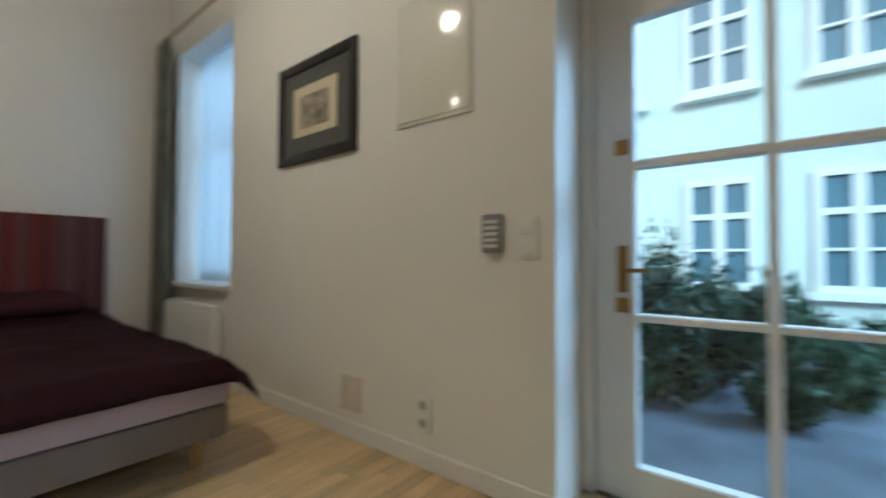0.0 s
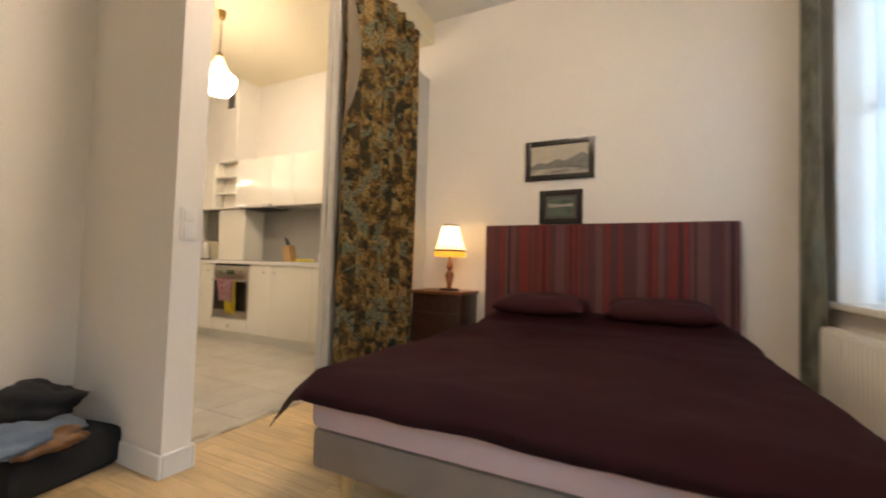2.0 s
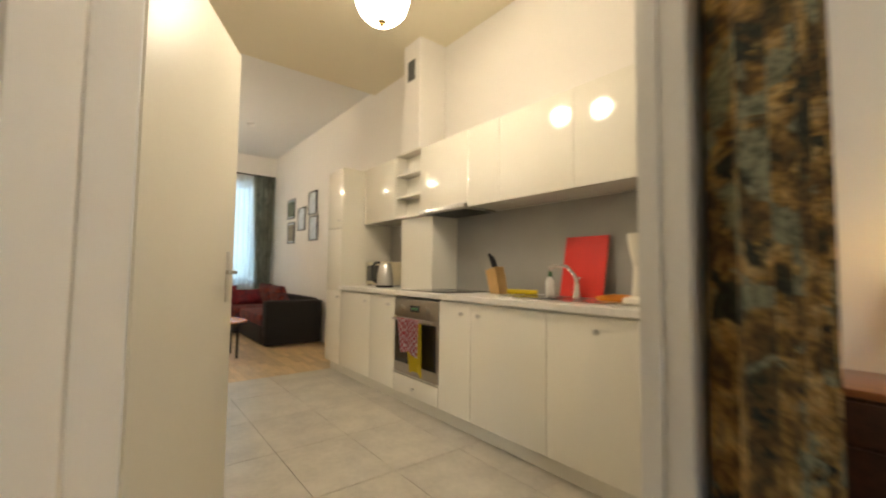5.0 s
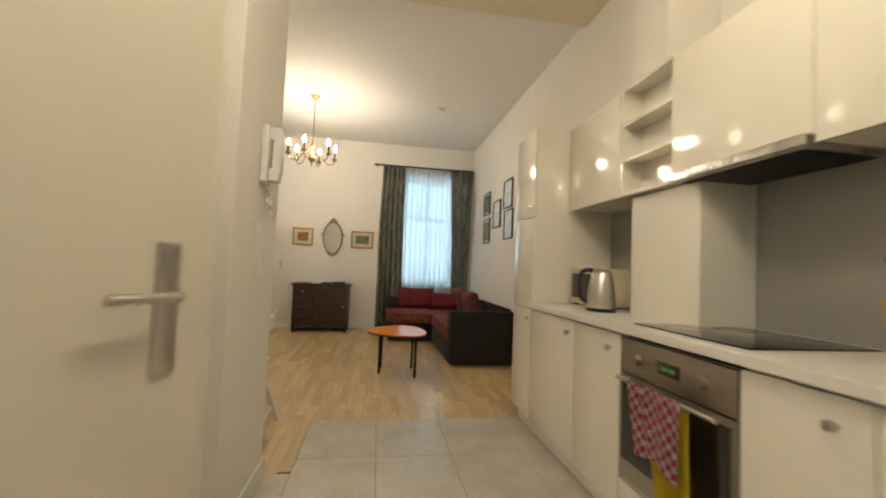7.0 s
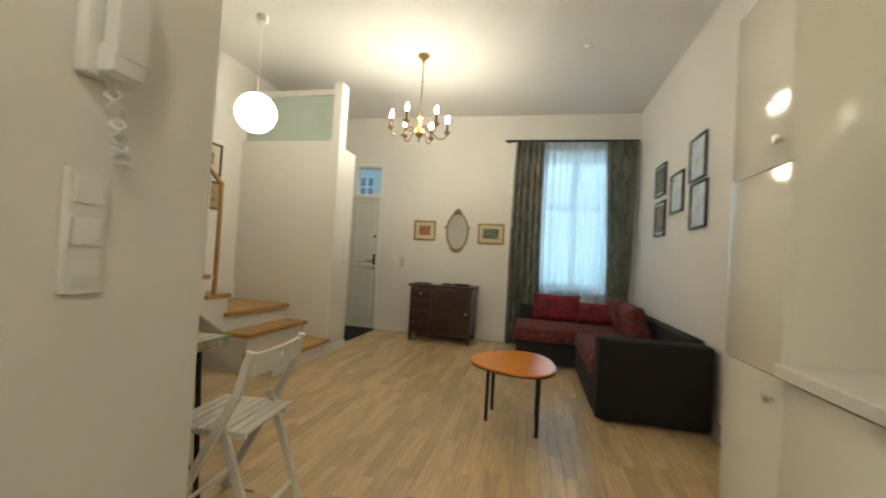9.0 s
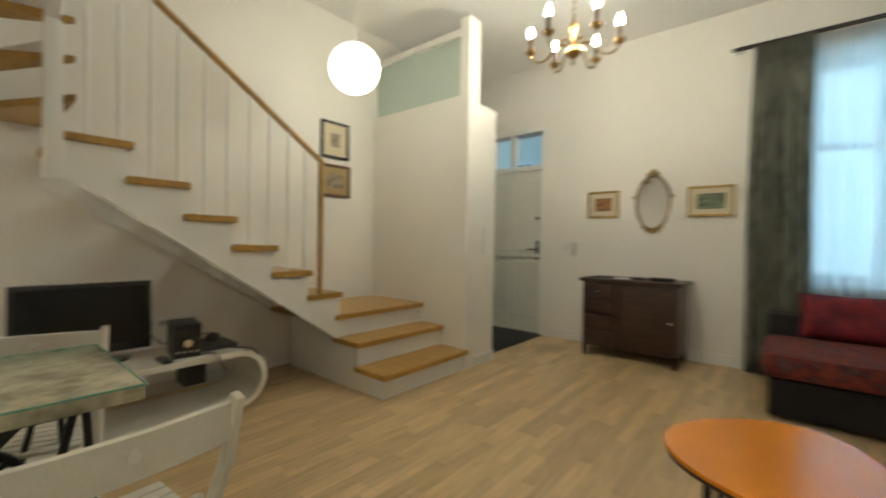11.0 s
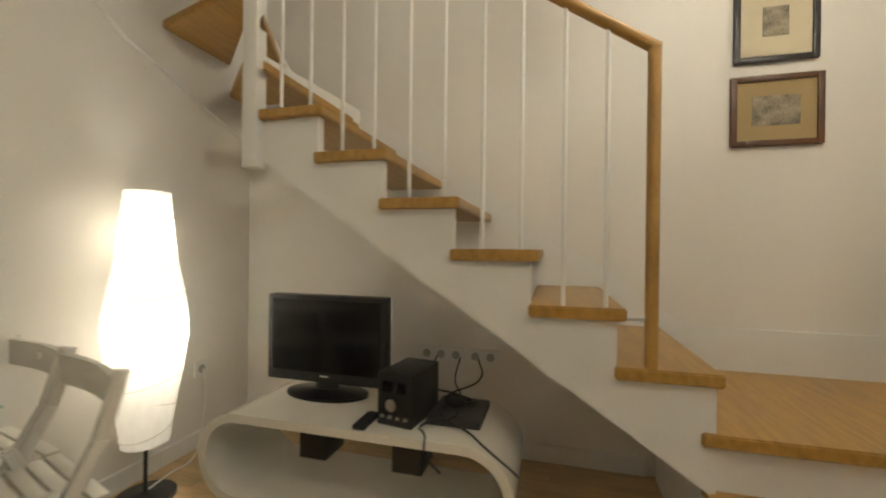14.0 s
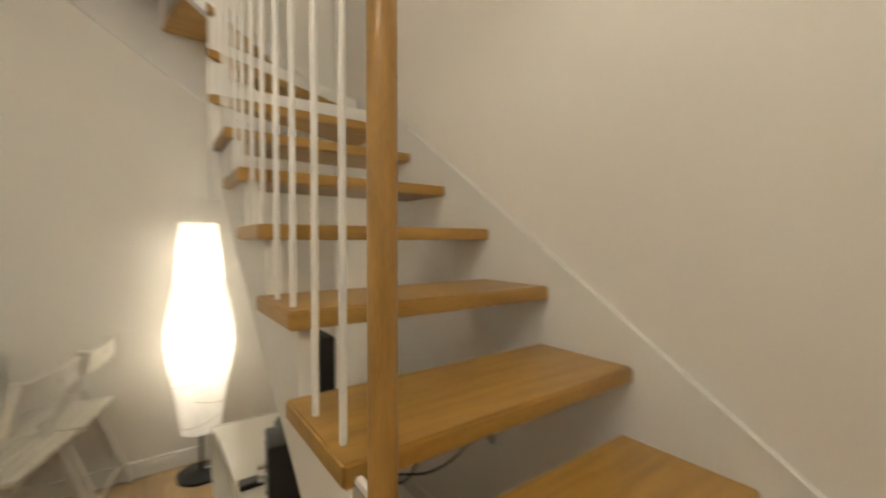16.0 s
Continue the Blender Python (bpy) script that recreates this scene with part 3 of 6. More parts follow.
under(part("bracket", bm, WHITEP, stairs))


# ---- pictures ----
def picture(wallside, u, z0, z1, width, frame_mat, mount_mat, art_mat, label, border=0.3, fw=0.025, art=None, group=""):
    """A framed picture; u is its middle along the wall. Built facing -y, then turned."""
    places = {"S": (u, S + 0.003, 180), "N": (u, N - 0.003, 0), "W": (W + 0.003, u, 90), "E": (E - 0.003, u, -90)}
    x, y, rz = places[wallside]
    t = thing("picture", x, y, z0, rz, label, "picture", group)
    h, w = z1 - z0, width / 2
    bm = bmesh.new()
    for b in ((-w, -w + fw, 0, h), (w - fw, w, 0, h), (-w + fw, w - fw, 0, fw), (-w + fw, w - fw, h - fw, h)):
        box(bm, b[0], b[1], -0.022, 0, b[2], b[3], bevel=0.004)
    part("frame", bm, frame_mat, t)
    part("mount", B((-w + fw, w - fw, -0.010, -0.001, fw, h - fw)), mount_mat, t)
    iw, ih = (w - fw) * 2, h - 2 * fw
    aw, ah = art or (1 - border, 1 - border)
    part("print", B((-iw * aw / 2, iw * aw / 2, -0.013, -0.009, h / 2 - ih * ah / 2, h / 2 + ih * ah / 2)), art_mat, t)
    return t


picture("S", -1.295, 1.43, 1.73, 0.34, GOLD, MOUNT, ART_SUN, "small gilt-framed sunset landscape with cream mount", art=(0.62, 0.58))
picture("S", -2.31, 1.42, 1.72, 0.39, GOLD, MOUNT, ART_GRN, "small gilt-framed green landscape with cream mount", art=(0.68, 0.6))
for y, a, b, m_ in ((-8.58, 2.0, 2.36, ART_GRN), (-8.55, 1.55, 1.94, ART_ETCH), (-8.02, 1.75, 2.15, PIC_BLUE), (-7.52, 1.97, 2.36, PIC_BLUE), (-7.47, 1.55, 1.95, PIC_BLUE)):
    picture("W", y, a, b, 0.36, FRBLK, PIC_BLUE, m_, "narrow black-framed picture hung above the sofa", art=(0.9, 0.85), fw=0.02, group="pictures above the sofa")
picture("E", -7.40, 1.935, 2.295, 0.325, FRBLK, MOUNT, ART_ETCH, "black and gold framed etching with cream mount above the stairs", art=(0.36, 0.42))
picture("E", -7.405, 1.56, 1.875, 0.355, FRBRN, MOUNTT, ART_ETCH, "brown-framed old etching with tan mount above the stairs", art=(0.6, 0.5))
art1 = picture("W", -0.09, 1.73, 2.095, 0.61, FRBLK, ART_SKY, ART_SKY, "black-framed pale mountain landscape above the bed", art=(1, 1), fw=0.05)
art2 = picture("W", -0.07, 1.325, 1.633, 0.38, FRBLK, MOUNTG, ART_TEAL, "small black-framed green seascape above the bed", art=(0.8, 0.78), fw=0.05)
art3 = picture("N", -1.885, 1.57, 2.205, 0.775, FRBLK, MOUNTG, MOUNT, "dark-framed engraving with grey mount", art=(0.66, 0.6), fw=0.06)
bm = bmesh.new()
prism(bm, [(-0.26, 0.06), (0.26, 0.06), (0.26, 0.20), (0.20, 0.235), (0.13, 0.20), (0.05, 0.17), (-0.02, 0.19), (-0.10, 0.15), (-0.18, 0.165), (-0.26, 0.13)], -0.0145, -0.0135, 1)
part("hillside", bm, ART_HILL, art1, "grey painted hillside")
bm = bmesh.new()
prism(bm, [(-0.26, 0.055), (0.26, 0.055), (0.26, 0.085), (0.05, 0.105), (-0.26, 0.10)], -0.0165, -0.0155, 1)
part("shore", bm, ART_SEA, art1, "pale painted shore")
bm = bmesh.new()
prism(bm, [(-0.11, 0.15), (0.11, 0.16), (0.11, 0.185), (0.0, 0.175), (-0.11, 0.19)], -0.0145, -0.0135, 1)
part("surf", bm, ART_SEA, art2, "pale painted clouds")
part("engraving", B((-0.14, 0.14, -0.018, -0.012, 0.21, 0.41)), ART_ETCH, art3)

# ---- living room ----
# mirror
mi = thing("oval_mirror", -1.80, S + 0.003, 1.28, 180, "oval wall mirror in an ornate gilt frame", "mirror")
bm = bmesh.new()
n = 48
ring = []
for i in range(n):
    a = 2 * math.pi * i / n
    ring.append([bm.verts.new(((0.150 + o) * math.cos(a), -d, 0.30 + (0.265 + o) * math.sin(a))) for o, d in ((0.0, 0.0), (0.0, 0.018), (0.011, 0.026), (0.022, 0.018), (0.022, 0.0))])
for i in range(n):
    for j in range(4):
        bm.faces.new((ring[i][j], ring[i][j + 1], ring[(i + 1) % n][j + 1], ring[(i + 1) % n][j]))
for x, z, r in ((0, 0.62, 0.032), (0.045, 0.595, 0.022), (-0.045, 0.595, 0.022), (0.185, 0.36, 0.018), (-0.185, 0.36, 0.018), (0, -0.005, 0.024), (0.05, 0.01, 0.02), (-0.05, 0.01, 0.02), (0.09, 0.04, 0.016), (-0.09, 0.04, 0.016)):
    bmesh.ops.create_icosphere(bm, subdivisions=2, radius=r, matrix=Matrix.Translation((x, -0.014, z)) @ Matrix.Diagonal((1, 0.6, 1, 1)))
part("frame", bm, GOLD, mi, "gilt oval frame with carved crest", smooth=60)
bm = bmesh.new()
prism(bm, [(0.153 * math.cos(2 * math.pi * i / n), 0.30 + 0.268 * math.sin(2 * math.pi * i / n)) for i in range(n)], -0.010, -0.004, 1)
part("mirror_glass", bm, MIRROR, mi)

# dresser
dr = thing("sideboard", -1.71, -9.40, 0, 0, "dark-stained wooden sideboard with drawers and a door", "sideboard")
part("body", B((-0.44, 0.44, -0.24, 0.22, 0.10, 0.755), (-0.03 + 0.10, -0.0 + 0.12, 0.22, 0.235, 0.10, 0.755), bevel=0.004), DARKW, dr)
part("top", B((-0.47, 0.47, -0.25, 0.26, 0.755, 0.79), bevel=0.008), DARKW, dr)
for i in range(4):
    d = part("drawer", B((0.13, 0.43, 0.21, 0.245, 0.12 + 0.157 * i, 0.265 + 0.157 * i), bevel=0.004), DARKW, dr)
    bm = bmesh.new()
    lathe(bm, [(0.006, 0), (0.006, 0.012), (0.013, 0.018), (0.011, 0.026)], seg=12)
    bmesh.ops.rotate(bm, verts=bm.verts, matrix=Matrix.Rotation(-math.pi / 2, 3, "X"))
    bmesh.ops.translate(bm, verts=bm.verts, vec=(0.28, 0.245, 0.19 + 0.157 * i))
    part("knob", bm, STEEL if i == 3 else DARKW, d, "small knob")
d = part("door", B((-0.43, 0.06, 0.21, 0.24, 0.12, 0.735), bevel=0.005), DARKW, dr)
bm = bmesh.new()
bmesh.ops.create_icosphere(bm, subdivisions=2, radius=0.013, matrix=Matrix.Translation((-0.37, 0.25, 0.42)))
part("knob", bm, STEEL, d, "pale round knob")
for x in (-0.41, 0.41):
    for y in (-0.21, 0.22):
        bm = bmesh.new()
        bar(bm, (x, y, 0), (x, y, 0.11), 0.022, 0.03, True, 8)
        part("leg", bm, DARKW, dr)
for x, w, d, h, m_, lab in ((-1.78, 0.14, 0.11, 0.025, BLACK, "black leather wallet lying on the sideboard"), (-1.62, 0.13, 0.09, 0.012, WHITEP, "white folded leaflet lying on the sideboard"), (-1.98, 0.2, 0.14, 0.03, BAGB, "small stack of dark booklets on the sideboard"), (-1.42, 0.2, 0.14, 0.008, BAGB, "thin dark folder lying on the sideboard")):
    solid("booklet", B((x - w / 2, x + w / 2, -9.30 - d / 2, -9.30 + d / 2, 0.791, 0.791 + h), bevel=0.004), m_, lab, "booklet")

# corner sofa
so = thing("corner_sofa", -3.6, -8.3, 0, 0, "corner sofa with charcoal base and red patterned cushions", "sofa")


def spart(name, b, material, bevel=0.04, lab=""):
    return under(part(name, B(b, bevel=bevel), material, so, lab))


spart("arm", (W + 0.03, -3.46, -7.12, -6.93, 0.02, 0.64), SOFAG, 0.045, "charcoal upholstered arm")
spart("base", (W + 0.03, -3.46, -8.43, -7.13, 0.03, 0.27), SOFAG, 0.015)
spart("base", (W + 0.03, -2.80, -9.40, -8.44, 0.03, 0.27), SOFAG, 0.015)
spart("arm", (-2.98, -2.78, -9.52, -9.25, 0.27, 0.60), SOFAG, 0.03, "low charcoal end block")
spart("backrest", (W + 0.03, -2.99, -9.56, -9.41, 0.03, 0.64), SOFAG, 0.03)
spart("backrest", (W + 0.03, W + 0.16, -9.40, -7.13, 0.28, 0.66), SOFAG, 0.03)
spart("seat_cushion", (W + 0.17, -3.44, -8.40, -7.13, 0.275, 0.44), SOFAR, 0.05, "red seat cushion with dark pattern")
spart("seat_cushion", (W + 0.17, -2.76, -9.24, -8.41, 0.275, 0.44), SOFAR, 0.05, "red seat cushion with dark pattern")


def pillow_mesh(w, h, t, seed=0, nx=18, nz=14):
    bm = bmesh.new()
    rnd = random.Random(seed)
    ph = [rnd.uniform(0, 6.28) for _ in range(3)]
    for s in (1, -1):
        g = []
        for i in range(nx + 1):
            row = []
            for j in range(nz + 1):
                u, v = i / nx * 2 - 1, j / nz * 2 - 1
                k = max(0.0, (1 - u ** 4) * (1 - v ** 4)) ** 0.5
                pin = 1 - 0.07 * (1 - abs(u)) - 0.0
                pin2 = 1 - 0.07 * (1 - abs(v))
                row.append(bm.verts.new((u * w / 2 * pin2, s * t / 2 * k * (1 + 0.12 * math.sin(5 * u + ph[0]) * math.sin(4 * v + ph[1])), h / 2 + v * h / 2 * pin)))
            g.append(row)
        for i in range(nx):
            for j in range(nz):
                bm.faces.new((g[i][j], g[i + 1][j], g[i + 1][j + 1], g[i][j + 1]))
    bmesh.ops.remove_doubles(bm, verts=bm.verts, dist=0.002)
    bmesh.ops.recalc_face_normals(bm, faces=bm.faces[:])
    return bm


def cushion(x, y, z, rz, w, h, t, material, lab, tilt=-18, seed=0):
    ob = solid("cushion", pillow_mesh(w, h, t, seed), material, lab, "cushion", smooth=80)
    ob.matrix_basis = pose(x, y, z, tilt, 0, rz)
    return ob


cushion(-3.27, -9.20, 0.43, 0, 0.62, 0.36, 0.2, PILLOW, "crimson velvet cushion leaning on the sofa back", 14, 1)
cushion(-3.80, -9.14, 0.43, 4, 0.60, 0.30, 0.2, PILLOW, "crimson velvet cushion slumped in the sofa corner", 24, 2)
cushion(-4.02, -8.70, 0.43, 90, 0.62, 0.42, 0.2, SOFAR, "red patterned back cushion on the sofa", 14, 3)
cushion(-4.02, -8.08, 0.43, 90, 0.60, 0.40, 0.2, SOFAR, "red patterned back cushion on the sofa", 14, 4)

# coffee table
ct = thing("coffee_table", -2.86, -6.68, 0, 0, "low coffee table with a rounded orange top and thin dark legs", "coffee table")
egg = []
for i in range(56):
    a = 2 * math.pi * i / 56
    r = 0.33 * (1 + 0.07 * math.cos(3 * a - 0.5))
    egg.append((r * math.cos(a) * 0.92, r * math.sin(a) * 1.08))
bm = bmesh.new()
prism(bm, egg, 0.437, 0.45, 2)
bmesh.ops.bevel(bm, geom=[e for e in bm.edges if abs(e.verts[0].co.z - e.verts[1].co.z) < 1e-4], offset=0.004, segments=2, affect="EDGES")
part("tabletop", bm, ORANGE, ct, "glossy orange top")
bm = bmesh.new()
prism(bm, [(0.985 * x, 0.985 * y) for x, y in egg], 0.424, 0.436, 2)
part("underside", bm, DARKW, ct, "dark board under the orange top")
for x, y in ((0.19, 0.02), (-0.17, -0.19), (0.17, -0.22), (-0.17, 0.19)):
    bm = bmesh.new()
    bar(bm, (x, y, 0), (x, y, 0.425), 0.014, round_=True)
    part("leg", bm, IRON, ct)

# window curtains, south
rod = thing("curtain_rod", -3.36, S + 0.10, 2.92, 0, "slim dark metal double curtain rod over the window", "curtain rod")
for dy in (0, 0.05):
    bm = bmesh.new()
    bar(bm, (-0.90, dy, 0), (0.90, dy, 0), 0.009, round_=True)
    part("rod", bm, IRON, rod)
for x in (-0.85, 0.85):
    bm = bmesh.new()
    bar(bm, (x, -0.10, 0), (x, 0.055, 0), 0.008, round_=True)
    part("bracket", bm, IRON, rod)


def curtain(name, x0, x1, y, z0, z1, material, lab, amp=0.025, waves=5, seed=0, flare=0.0, thick=0.005, nx=80):
    bm = bmesh.new()
    cloth(bm, x0, x1, z0, z1, amp, waves, y, thick, seed, flare, nx)
    return solid(name, bm, material, lab, "curtain", smooth=70)


curtain("curtain", -3.02, -2.62, S + 0.15, 0.02, 2.91, CURTG, "grey-green patterned curtain hanging gathered beside the window", 0.03, 5, 5, 0.06)
curtain("curtain", -4.27, -3.86, S + 0.15, 0.02, 2.91, CURTG, "grey-green patterned curtain drawn back beside the window", 0.03, 4, 6, -0.17)
bm = bmesh.new()
cloth(bm, -3.95, -2.95, 0.35, 2.90, 0.03, 11, S + 0.09, 0.0015, 7, 0.0, 120)
solid("net_curtain", bm, SHEER, "white sheer net curtain across the window", "curtain", smooth=70)


def window(name, x0, x1, z0, z1, y, outward, lab, rows=(0.62,), cols=1):
    w = thing(name, (x0 + x1) / 2, y, z0, 0, lab, "window", kind="structure")
    hw, h = (x1 - x0) / 2, z1 - z0
    bm = bmesh.new()
    for b in ((-hw, -hw + 0.07, 0, h), (hw - 0.07, hw, 0, h), (-hw + 0.07, hw - 0.07, 0, 0.08), (-hw + 0.07, hw - 0.07, h - 0.07, h), (-0.045, 0.045, 0.08, h - 0.07)):
        box(bm, b[0], b[1], -0.035, 0.035, b[2], b[3], bevel=0.006, seg=1)
    for r in rows:
        box(bm, -hw + 0.07, hw - 0.07, -0.03, 0.03, h * r - 0.035, h * r + 0.035, bevel=0.005, seg=1)
    part("window_frame", bm, TRIM, w)
    for s in (-1, 1):
        p = part("pane", B((min(s * 0.04, s * (hw - 0.06)), max(s * 0.04, s * (hw - 0.06)), -0.004, 0.004, 0.07, h - 0.06)), GLASS, w)
        p.visible_shadow = False
    return w


ws = window("window_1", -3.98, -3.0, 0.82, 2.75, S - 0.25, -1, "tall white-framed window behind net curtain")
part("window_sill", B((-0.55, 0.55, 0.03, 0.30, -0.03, 0.005), bevel=0.006), TRIM, ws)

# entrance door
ed = thing("door_1", -0.105, S - 0.02, 0, 0, "grey-white panelled entrance door with glazed transom, closed", "door", kind="structure")
bm = bmesh.new()
for b in ((-0.465, -0.415, 0, 2.6), (0.415, 0.465, 0, 2.6), (-0.415, 0.415, 2.53, 2.6), (-0.415, 0.415, 2.06, 2.12), (-0.025, 0.025, 2.12, 2.53)):
    box(bm, b[0], b[1], -0.10, 0.02, b[2], b[3], bevel=0.006, seg=1)
part("door_frame", bm, TRIM, ed)
leaf = part("leaf", B((-0.415, 0.415, -0.06, -0.012, 0.005, 2.06)), EDOOR, ed)
for x0, x1 in ((-0.36, -0.03), (0.03, 0.36)):
    for z0, z1 in ((0.20, 0.90), (1.04, 1.93)):
        bm = bmesh.new()
        for b in ((x0, x0 + 0.025, z0, z1), (x1 - 0.025, x1, z0, z1), (x0 + 0.025, x1 - 0.025, z0, z0 + 0.025), (x0 + 0.025, x1 - 0.025, z1 - 0.025, z1)):
            box(bm, b[0], b[1], -0.013, 0.004, b[2], b[3], bevel=0.006, seg=1)
        part("panel", bm, EDOOR, leaf)
part("rail", B((-0.41, 0.41, -0.012, 0.02, 0.955, 1.005), bevel=0.008), EDOOR, leaf)
bm = B((-0.39, -0.355, -0.012, 0.004, 0.93, 1.17), bevel=0.003)
bar(bm, (-0.372, 0.0, 1.06), (-0.372, 0.05, 1.06), 0.009, round_=True)
bar(bm, (-0.372, 0.045, 1.06), (-0.26, 0.045, 1.06), 0.009, round_=True)
part("door_handle", bm, IRON, leaf)
bm = bmesh.new()
bar(bm, (-0.372, -0.012, 1.45), (-0.372, 0.012, 1.45), 0.02, round_=True)
part("lock", bm, IRON, leaf)
for s in (-1, 1):
    p = part("pane", B((min(s * 0.02, s * 0.42), max(s * 0.02, s * 0.42), -0.044, -0.038, 2.11, 2.54)), GLASS, ed)
    p.visible_shadow = False
solid("doormat", B((-0.60, 0.40, -9.62, -8.02, 0.001, 0.012), bevel=0.004), MATM, "dark ribbed mat lying before the entrance door", "doormat")


def lamp_switch(x, y, z, rz, n_=2, name="light_switch", lab="white plastic light switch on the wall"):
    t = thing(name, x, y, z, rz, lab, "switch")
    h = 0.085 * n_
    part("plate", B((-0.042, 0.042, -0.010, 0, 0, h), bevel=0.004), WHITEP, t)
    for i in range(n_):
        part("rocker", B((-0.029, 0.029, -0.016, -0.009, 0.014 + 0.085 * i, 0.071 + 0.085 * i), bevel=0.004), WHITEP, t)
    return t


lamp_switch(-0.70, -8.19, 1.02, -90, 3)
lamp_switch(-0.83, S, 1.06, 180, 1)
solid("wall_sensor", B((-0.99, -0.94, S, S + 0.03, 1.0, 1.15), bevel=0.006), STEEL, "small grey box fixed to the wall by the door", "sensor")

# chandelier
CX, CY = -1.68, -7.80
ch = thing("chandelier", CX, CY, 2.395, 0, "brass six-armed chandelier with lit candle bulbs", "chandelier")
bm = bmesh.new()
lathe(bm, [(0.004, -0.0), (0.012, 0.02), (0.006, 0.04), (0.03, 0.06), (0.055, 0.09), (0.05, 0.13), (0.02, 0.16), (0.014, 0.22), (0.03, 0.25), (0.03, 0.28), (0.012, 0.31), (0.008, 0.36)], seg=24)
part("stem", bm, BRASS, ch)
bm = bmesh.new()
for i in range(21):
    bmesh.ops.create_icosphere(bm, subdivisions=1, radius=0.011, matrix=Matrix.Translation((0, 0, 0.37 + i * 0.026)) @ Matrix.Diagonal((1 if i % 2 else 0.45, 0.45 if i % 2 else 1, 1.5, 1)))
part("chain", bm, BRASS, ch)
bm = bmesh.new()
lathe(bm, [(0.012, ZC - 2.46), (0.03, ZC - 2.435), (0.06, ZC - 2.41), (0.06, ZC - 2.396)], seg=24)
part("canopy", bm, BRASS, ch)
for i in range(6):
    a = 2 * math.pi * i / 6 + 0.35
    d = Vector((math.cos(a), math.sin(a), 0))
    pts = [d * rr_ + Vector((0, 0, zz_)) for rr_, zz_ in ((0.03, 0.12), (0.06, 0.15), (0.09, 0.157), (0.125, 0.14), (0.155, 0.10), (0.19, 0.062), (0.23, 0.05), (0.265, 0.06), (0.29, 0.085), (0.30, 0.115))]
    bm = bmesh.new()
    for p, q in zip(pts, pts[1:]):
        bar(bm, p, q, 0.007, round_=True, seg=8)
    c = (d.x * 0.30, d.y * 0.30)
    lathe(bm, [(0.008, 0.10), (0.035, 0.125), (0.038, 0.14), (0.012, 0.142)], c, 16)
    arm = part("arm", bm, BRASS, ch)
    bm = bmesh.new()
    bar(bm, (*c, 0.14), (*c, 0.235), 0.014, round_=True)
    part("candle_sleeve", bm, FRBRN, arm, "dark candle sleeve")
    bm = bmesh.new()
    lathe(bm, [(0.009, 0.235), (0.015, 0.25), (0.017, 0.265), (0.011, 0.295), (0.003, 0.318)], c, 14)
    part("bulb", bm, BULB, arm, "lit candle bulb")

# globe lamp by the stairs
gl = thing("pendant_globe", -0.35, -6.92, 2.235, 0, "white paper globe lamp, lit, hanging from the ceiling", "lamp")
bm = bmesh.new()
bmesh.ops.create_uvsphere(bm, u_segments=32, v_segments=20, radius=0.183, matrix=Matrix.Translation((0, 0, 0.183)))
part("globe", bm, GLOBE, gl, "lit white globe", smooth=80)
bm = bmesh.new()
bar(bm, (0, 0, 0.36), (0, 0, ZC - 2.235), 0.004, round_=True)
lathe(bm, [(0.05, ZC - 2.235), (0.045, ZC - 2.305), (0.02, ZC - 2.315)], seg=20)
part("cord", bm, WHITEP, gl)
bm = bmesh.new()
lathe(bm, [(0.05, 0), (0.05, -0.02), (0.03, -0.035)], seg=24)
det = solid("smoke_detector", bm, WHITEP, "small round white detector on the ceiling", "detector", smooth=40)
det.location = (-3.37, -7.8, ZC)

# TV bench, an oval loop
tb = thing("tv_bench", 0.02, -5.69, 0, 0, "white lacquered loop-shaped television bench", "tv bench")
bm = bmesh.new()
R, L, T = 0.185, 0.465, 0.035
outer, inner = [], []
for i in range(25):
    a = -math.pi / 2 + math.pi * i / 24
    outer.append((L + R * math.cos(a), 0.225 + R * math.sin(a)))
    inner.append((L + (R - T) * math.cos(a), 0.225 + (R - T) * math.sin(a)))
for i in range(25):
    a = math.pi / 2 + math.pi * i / 24
    outer.append((-L + R * math.cos(a), 0.225 + R * math.sin(a)))
    inner.append((-L + (R - T) * math.cos(a), 0.225 + (R - T) * math.sin(a)))
loops = [[bm.verts.new((x, p[0], p[1])) for p in ps] for ps, x in ((outer, -0.225), (outer, 0.225), (inner, 0.225), (inner, -0.225))]
for k in range(4):
    a, b = loops[k], loops[(k + 1) % 4]
    for i in range(50):
        bm.faces.new((a[i], a[(i + 1) % 50], b[(i + 1) % 50], b[i]))
bmesh.ops.recalc_face_normals(bm, faces=bm.faces[:])
part("body", bm, LACQ, tb)
for y in (-0.45, 0.45):
    for x in (-0.15, 0.15):
        part("foot", B((x - 0.03, x + 0.03, y - 0.04, y + 0.04, 0, 0.045), bevel=0.004), LACQ, tb)
for y in (0.16, -0.24):
    part("spacer", B((-0.15, 0.0, y - 0.06, y + 0.06, 0.235, 0.378), bevel=0.004), BLACK, tb, "black block under the top")

